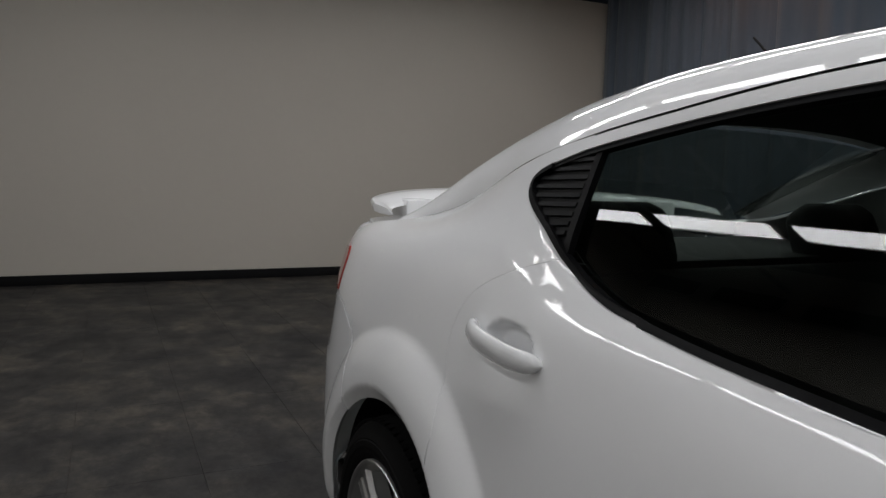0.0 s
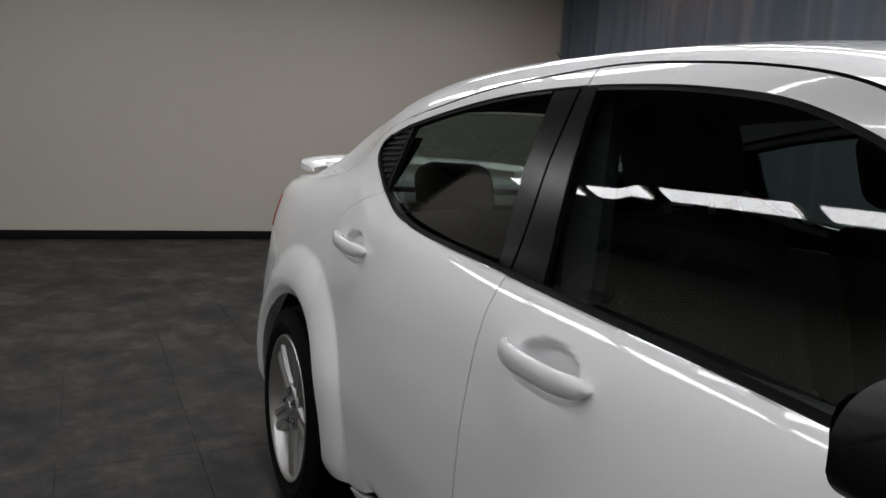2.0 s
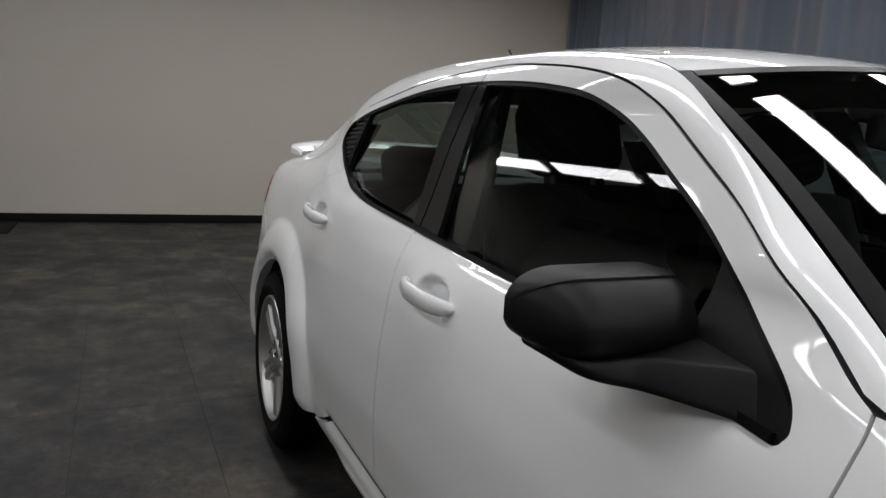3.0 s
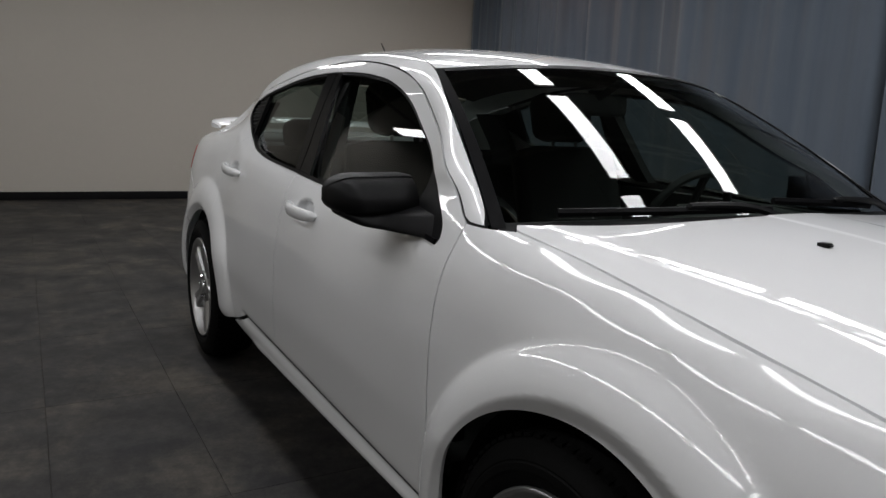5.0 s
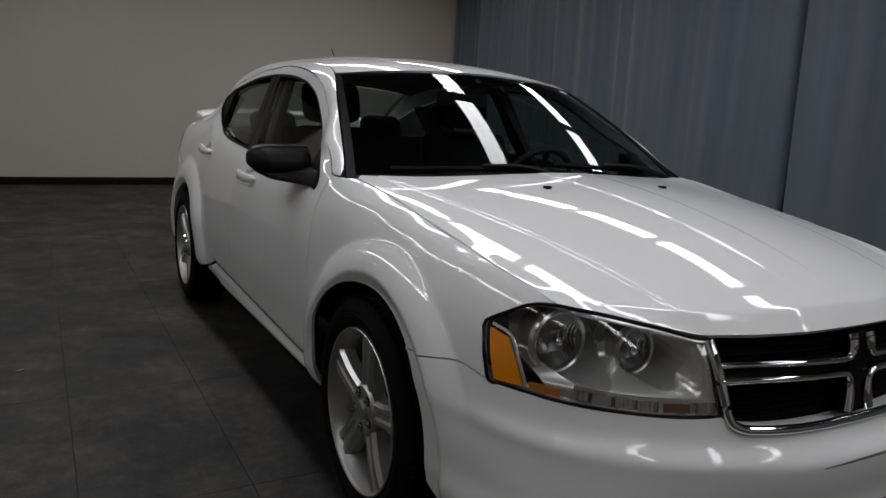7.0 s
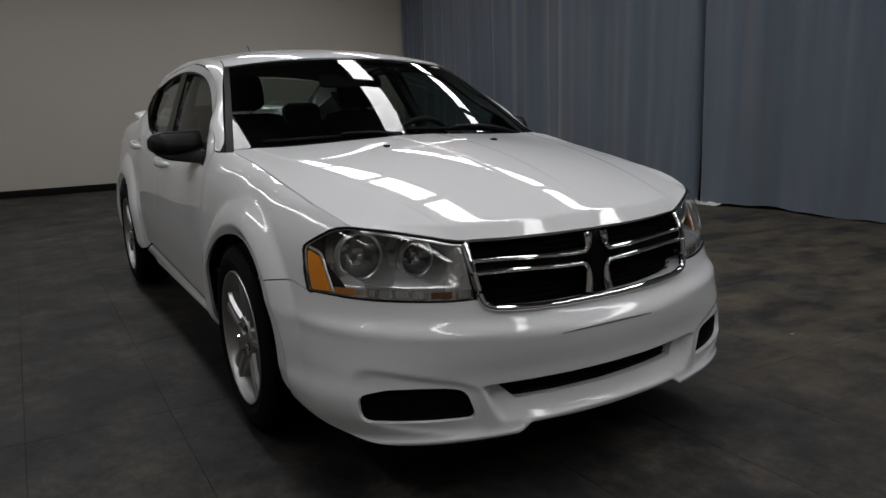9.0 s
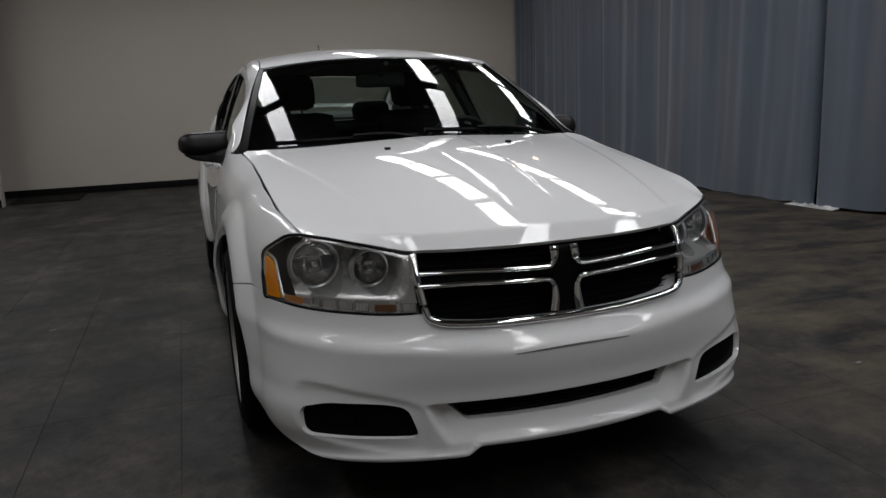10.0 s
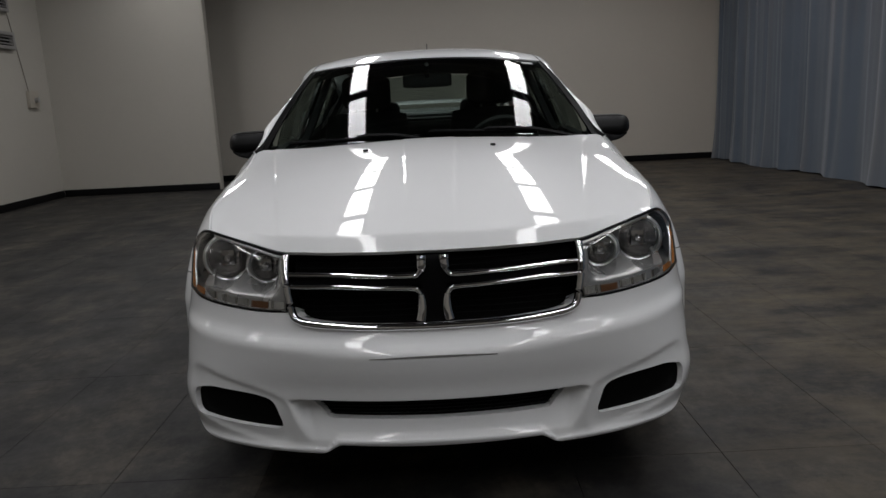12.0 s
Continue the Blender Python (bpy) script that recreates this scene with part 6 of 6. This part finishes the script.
# rubber mat with a raised rim by the north wall
mat_ob = thing("floor_mat", "black rubber floor mat lying along the wall", "mat")
bm = bmesh.new()
box(bm, (-3.28, 7.30, 0.001), (-2.45, 8.26, 0.011), 0.004)
part("mat_pad", bm, MAT_RUBBER, mat_ob)
bm = bmesh.new()
for lo, hi in (((-3.30, 7.28), (-2.43, 7.302)), ((-3.30, 8.252), (-2.43, 8.274)), ((-3.30, 7.302), (-3.278, 8.252)), ((-2.452, 7.302), (-2.43, 8.252))):
    box(bm, (*lo, 0.001), (*hi, 0.015), 0.004)
part("mat_rim", bm, MAT_RUBBER, mat_ob)

# small scraps lying on the tiles
for x, y, a, sx, sy in ((-1.74, 0.315, 0.6, 0.016, 0.006), (1.63, -1.87, 0.2, 0.018, 0.008)):
    bm = bmesh.new()
    box(bm, (-sx, -sy, 0.0), (sx, sy, 0.004), 0.0015, Matrix.Translation((x, y, 0.0005)) @ Matrix.Rotation(a, 4, "Z"))
    tagged(part("paper_scrap", bm, SCUFF, None), "small grey paper scrap lying on dark floor tiles", "scrap", "scraps on the floor")

# roof deck, joists
bm = bmesh.new()
box(bm, (X_WEST - 0.2, Y_SOUTH - 0.2, 4.75), (X_EAST + 0.9, Y_NORTH + 3.2, 4.9))
for k in range(26):
    x = X_WEST + 0.2 + k * 0.44
    box(bm, (x, Y_SOUTH, 4.71), (x + 0.07, Y_NORTH + 3.0, 4.75))
tagged(part("ceiling", bm, DECK, None, smooth=0), "dark corrugated roof deck", "ceiling", "", "structure")


def joist():
    t = thing("roof_joist", "open-web steel roof joist", "joist", "roof joists", "structure")
    bm = bmesh.new()
    for z in (4.12, 4.66):
        box(bm, (X_WEST, -0.03, z), (X_EAST + 0.7, -0.004, z + 0.04))
        box(bm, (X_WEST, 0.004, z), (X_EAST + 0.7, 0.03, z + 0.04))
    part("chord", bm, STEEL, t, smooth=0)
    bm = bmesh.new()
    n = 18
    xs = np.linspace(X_WEST + 0.1, X_EAST + 0.6, n)
    for i in range(n - 1):
        a, b = (4.14, 4.68) if i % 2 == 0 else (4.68, 4.14)
        rod(bm, (xs[i], 0, a), (xs[i + 1], 0, b), 0.014, 6)
    part("web", bm, STEEL, t)
    return t


j0 = joist()
j0.matrix_basis = pose(0, 8.7, 0)
for y in (10.3, 6.9, 5.2, 3.5, 1.8, 0.1, -1.6, -3.3, -5.0, -6.7):
    copy_thing(j0, pose(0, y, 0))

# ---- strip lights ----
ROW_X, ROW_Z, PITCH = (-3.72, -0.97, 1.3, 3.1), 3.72, 1.5


def strip_light():
    t = thing("strip_light", "lit white fluorescent strip light under the roof", "lamp", "ceiling strip lights")
    bm = bmesh.new()
    prof = [(-0.148, 0.002), (-0.14, 0.03), (-0.05, 0.075), (0.05, 0.075), (0.14, 0.03), (0.148, 0.002), (0.142, 0.001), (0.13, 0.024), (-0.13, 0.024), (-0.142, 0.001)]
    rings = [[(x, y, z) for x, z in prof] for y in (-0.64, 0.64)]
    bm.free()
    loft("housing", rings, FIXTURE, t, "white enamel housing", smooth=20)
    bm = bmesh.new()
    n = 8
    rows = [[bm.verts.new((0.128 * math.cos(a), y, 0.010 - 0.008 * math.sin(a))) for a in np.linspace(math.pi, 0, n)] for y in (-0.635, 0.635)]
    for i in range(n - 1):
        bm.faces.new((rows[0][i], rows[0][i + 1], rows[1][i + 1], rows[1][i]))
    part("diffuser", bm, TUBE, t, "lit diffuser", smooth=60)
    bm = bmesh.new()
    for y in (-0.45, 0.45):
        rod(bm, (0, y, 0.07), (0, y, 1.04), 0.004, 6)
    part("hanger", bm, STEEL, t, "wire hanger")
    return t


l0 = strip_light()
first = True
for x in ROW_X:
    for k in range(-3 if x < -3 else -5, 4):
        m = pose(x, 1.55 + k * PITCH, ROW_Z)
        if first:
            l0.matrix_basis = m
            first = False
        else:
            copy_thing(l0, m)

# ---- curtain ----


def curtain_panel(y0, y1, seed, hem):
    """A hanging cloth with gathered folds that ease towards the hem."""
    r = np.random.RandomState(seed)
    n, m = int((y1 - y0) / 0.012), 44
    ys = np.linspace(y0, y1, n)
    zs = np.linspace(0.012 + hem, 4.6, m)
    ph = r.rand(12) * 6.28
    fr = np.array([2.1, 3.7, 5.9, 8.3, 11.7, 14.9, 19.0, 24.0, 31.0, 1.1, 0.6, 41.0])
    am = np.array([0.030, 0.026, 0.022, 0.020, 0.016, 0.012, 0.010, 0.007, 0.004, 0.04, 0.05, 0.003])
    bm = bmesh.new()
    rows = []
    for z in zs:
        k = 1 - z / 4.6
        row = []
        for y in ys:
            dense = 1.1 if y > 4.2 else 0.95
            w = 0.0
            for f, a, p in zip(fr, am, ph):
                fade = 1.0 if f < 6 else (0.35 + 0.65 * (1 - k) ** 0.7)
                w += a * fade * math.sin(f * (y + 0.05 * k * math.sin(2.3 * y)) * (1.7 if y > 5.5 and f > 3 else 1.0) + p)
            x = X_EAST + dense * w + 0.04 * k * math.sin(0.9 * y + seed) + 0.13 * math.exp(-((y - 1.45 - 0.06 * (1 - k)) / 0.028) ** 2) * (1 - 0.4 * k)
            sag = 0.03 * k ** 3 * math.sin(3.1 * y + ph[0]) + 0.015 * k ** 6 * math.sin(13 * y + ph[1])
            row.append(bm.verts.new((x - 0.03 * k ** 10 * (1 + math.sin(7 * y)), y + 0.02 * k * math.sin(5 * y + ph[2]), z + (sag if z < 0.6 else 0) * 0.4)))
        rows.append(row)
    for a, b in zip(rows, rows[1:]):
        for i in range(n - 1):
            bm.faces.new((a[i], a[i + 1], b[i + 1], b[i]))
    ob = part("curtain", bm, CURTAIN, None, smooth=180)
    return tagged(ob, "tall blue-grey cloth curtain hanging in folds to the floor", "curtain", "hall curtains")


curtain_panel(1.475, 8.27, 3, 0.0)
curtain_panel(-6.5, 1.425, 8, 0.01)
bm = bmesh.new()
rod(bm, (X_EAST, -6.6, 4.62), (X_EAST, 8.27, 4.62), 0.02, 10)
tagged(part("curtain_rail", bm, STEEL, None), "steel curtain rail under the roof", "rail")

# warm spot lamp by the curtain
wl = thing("spot_lamp", "small warm spot lamp that lights the curtain", "lamp")
bm = bmesh.new()
bmesh.ops.create_cone(bm, cap_ends=False, segments=20, radius1=0.07, radius2=0.035, depth=0.16, matrix=Matrix.Translation((4.5, 5.6, 4.0)))
rod(bm, (4.5, 5.6, 4.08), (4.5, 5.6, 4.76), 0.012, 8)
part("shade", bm, TRIM, wl, "black shade")
bm = bmesh.new()
bmesh.ops.create_uvsphere(bm, u_segments=12, v_segments=8, radius=0.045, matrix=Matrix.Translation((4.5, 5.6, 3.955)))
part("bulb", bm, WARM, wl, "lit warm bulb")

# plastic sheet on the floor by the curtain
bm = bmesh.new()
rows = []
rs2 = np.random.RandomState(5)
for i in range(14):
    row = []
    for j in range(8):
        y, x = 1.08 + 0.045 * i, 4.70 + 0.03 * j
        row.append(bm.verts.new((x + 0.02 * rs2.rand(), y + 0.03 * rs2.rand(), 0.006 + 0.045 * rs2.rand() * math.sin(math.pi * j / 7))))
    rows.append(row)
for a, b in zip(rows, rows[1:]):
    for i in range(7):
        bm.faces.new((a[i], a[i + 1], b[i + 1], b[i]))
tagged(part("plastic_sheet", bm, FILM, None, smooth=20), "crumpled clear plastic sheet on the floor by the curtain", "plastic sheet")

# ---- west wall fittings ----


def wall_vent(y0, y1, z0, z1):
    v = thing("wall_vent", "grey framed louvre vent on the pale wall", "vent", "wall vents")
    x = X_WEST
    bm = bmesh.new()
    w = 0.045
    box(bm, (x + 0.001, y0, z0), (x + 0.07, y1, z0 + w), 0.004)
    box(bm, (x + 0.001, y0, z1 - w), (x + 0.07, y1, z1), 0.004)
    box(bm, (x + 0.001, y0, z0 + w), (x + 0.07, y0 + w, z1 - w), 0.004)
    box(bm, (x + 0.001, y1 - w, z0 + w), (x + 0.07, y1, z1 - w), 0.004)
    part("frame", bm, LOUVRE, v, "grey metal frame")
    bm = bmesh.new()
    box(bm, (x + 0.001, y0 + w, z0 + w), (x + 0.01, y1 - w, z1 - w))
    part("backing", bm, DARK, v, "dark recess")
    for z in np.arange(z0 + w + 0.03, z1 - w - 0.01, 0.045):
        bm = bmesh.new()
        box(bm, (-0.02, y0 + w, -0.002), (0.02, y1 - w, 0.002), 0, pose(x + 0.04, 0, z, 0, 35, 0))
        part("slat", bm, LOUVRE, v)


wall_vent(5.30, 6.22, 2.15, 2.38)
wall_vent(5.30, 6.18, 2.64, 2.86)
sign = thing("wall_sign", "black raised sign with thin bright edges, high on the pale wall", "sign")
for k in range(3):
    y0 = 3.9 + 1.18 * k
    line = rounded([(y0, 3.66), (y0 + 0.95, 3.66), (y0 + 0.95, 4.02), (y0, 4.02)], 0.09)
    for name, depth, mat, edge in (("sign_block", 0.05, TRIM, 0.0), ("sign_rim", 0.054, SILVER_TRIM, 0.022)):
        bm = bmesh.new()
        rings = [(0.0, line)] + ([(depth, line)] if not edge else [(depth, line), (depth, shrink(line, edge)), (0.0, shrink(line, edge))])
        rows = [[bm.verts.new((X_WEST + d, a, b)) for a, b in q] for d, q in (rings if not edge else [(d, q if i in (2, 3) else shrink(line, -0.004)) for i, (d, q) in enumerate(rings)])]
        for a, b in zip(rows, rows[1:]):
            for i in range(len(line)):
                bm.faces.new((a[i], a[(i + 1) % len(line)], b[(i + 1) % len(line)], b[i]))
        if not edge:
            bm.faces.new(rows[-1])
        part(name, bm, mat, sign, "thin bright edge" if edge else "gloss black block", smooth=0)
sb = thing("switch_box", "beige wall switch box with a knob", "switch box")
bm = bmesh.new()
box(bm, (X_WEST, 6.40, 1.36), (X_WEST + 0.05, 6.64, 1.60), 0.008)
part("box", bm, PLASTIC_BEIGE, sb)
bm = bmesh.new()
rod(bm, (X_WEST + 0.05, 6.54, 1.47), (X_WEST + 0.10, 6.54, 1.47), 0.035, 14)
part("knob", bm, SILVER_TRIM, sb, "round metal knob")
bm = bmesh.new()
rod(bm, (X_WEST + 0.012, 6.46, 1.60), (X_WEST + 0.012, 6.20, 2.70), 0.007, 8)
tagged(part("wall_cable", bm, CABLE, None), "thin grey cable down the pale wall", "cable")

# ---- floor ----
bm = bmesh.new()
box(bm, (X_WEST - 0.2, Y_SOUTH - 0.2, -0.2), (X_EAST + 0.9, Y_NORTH + 3.2, -0.004))
floor_ob = tagged(part("floor", bm, GROUT, None, smooth=0), "dark slate-look tiled floor", "floor", "", "structure")
TW, TL, TX, TY = 0.4945, 0.989, 0.903, -2.056
i0, i1 = int((X_WEST - TX) / TW) - 1, int((X_EAST + 0.9 - TX) / TW) + 1
j0_, j1_ = int((Y_SOUTH - TY) / TL) - 1, int((Y_NORTH - TY) / TL) + 1


def tile_bm(bm, x0, y0, x1, y1):
    g = 0.0007
    lo = [(x0 + g, y0 + g), (x1 - g, y0 + g), (x1 - g, y1 - g), (x0 + g, y1 - g)]
    e = 0.0010
    hi = [(x0 + g + e, y0 + g + e), (x1 - g - e, y0 + g + e), (x1 - g - e, y1 - g - e), (x0 + g + e, y1 - g - e)]
    b = [bm.verts.new((x, y, -0.004)) for x, y in lo]
    m = [bm.verts.new((x, y, -0.0008)) for x, y in lo]
    t = [bm.verts.new((x, y, 0.0)) for x, y in hi]
    bm.faces.new(t)
    for k in range(4):
        bm.faces.new((m[k], m[(k + 1) % 4], t[(k + 1) % 4], t[k]))
        bm.faces.new((b[k], b[(k + 1) % 4], m[(k + 1) % 4], m[k]))


bm = bmesh.new()
tile_bm(bm, 0, 0, TW, TL)
tile_me = bpy.data.meshes.new("tile")
bm.to_mesh(tile_me)
bm.free()
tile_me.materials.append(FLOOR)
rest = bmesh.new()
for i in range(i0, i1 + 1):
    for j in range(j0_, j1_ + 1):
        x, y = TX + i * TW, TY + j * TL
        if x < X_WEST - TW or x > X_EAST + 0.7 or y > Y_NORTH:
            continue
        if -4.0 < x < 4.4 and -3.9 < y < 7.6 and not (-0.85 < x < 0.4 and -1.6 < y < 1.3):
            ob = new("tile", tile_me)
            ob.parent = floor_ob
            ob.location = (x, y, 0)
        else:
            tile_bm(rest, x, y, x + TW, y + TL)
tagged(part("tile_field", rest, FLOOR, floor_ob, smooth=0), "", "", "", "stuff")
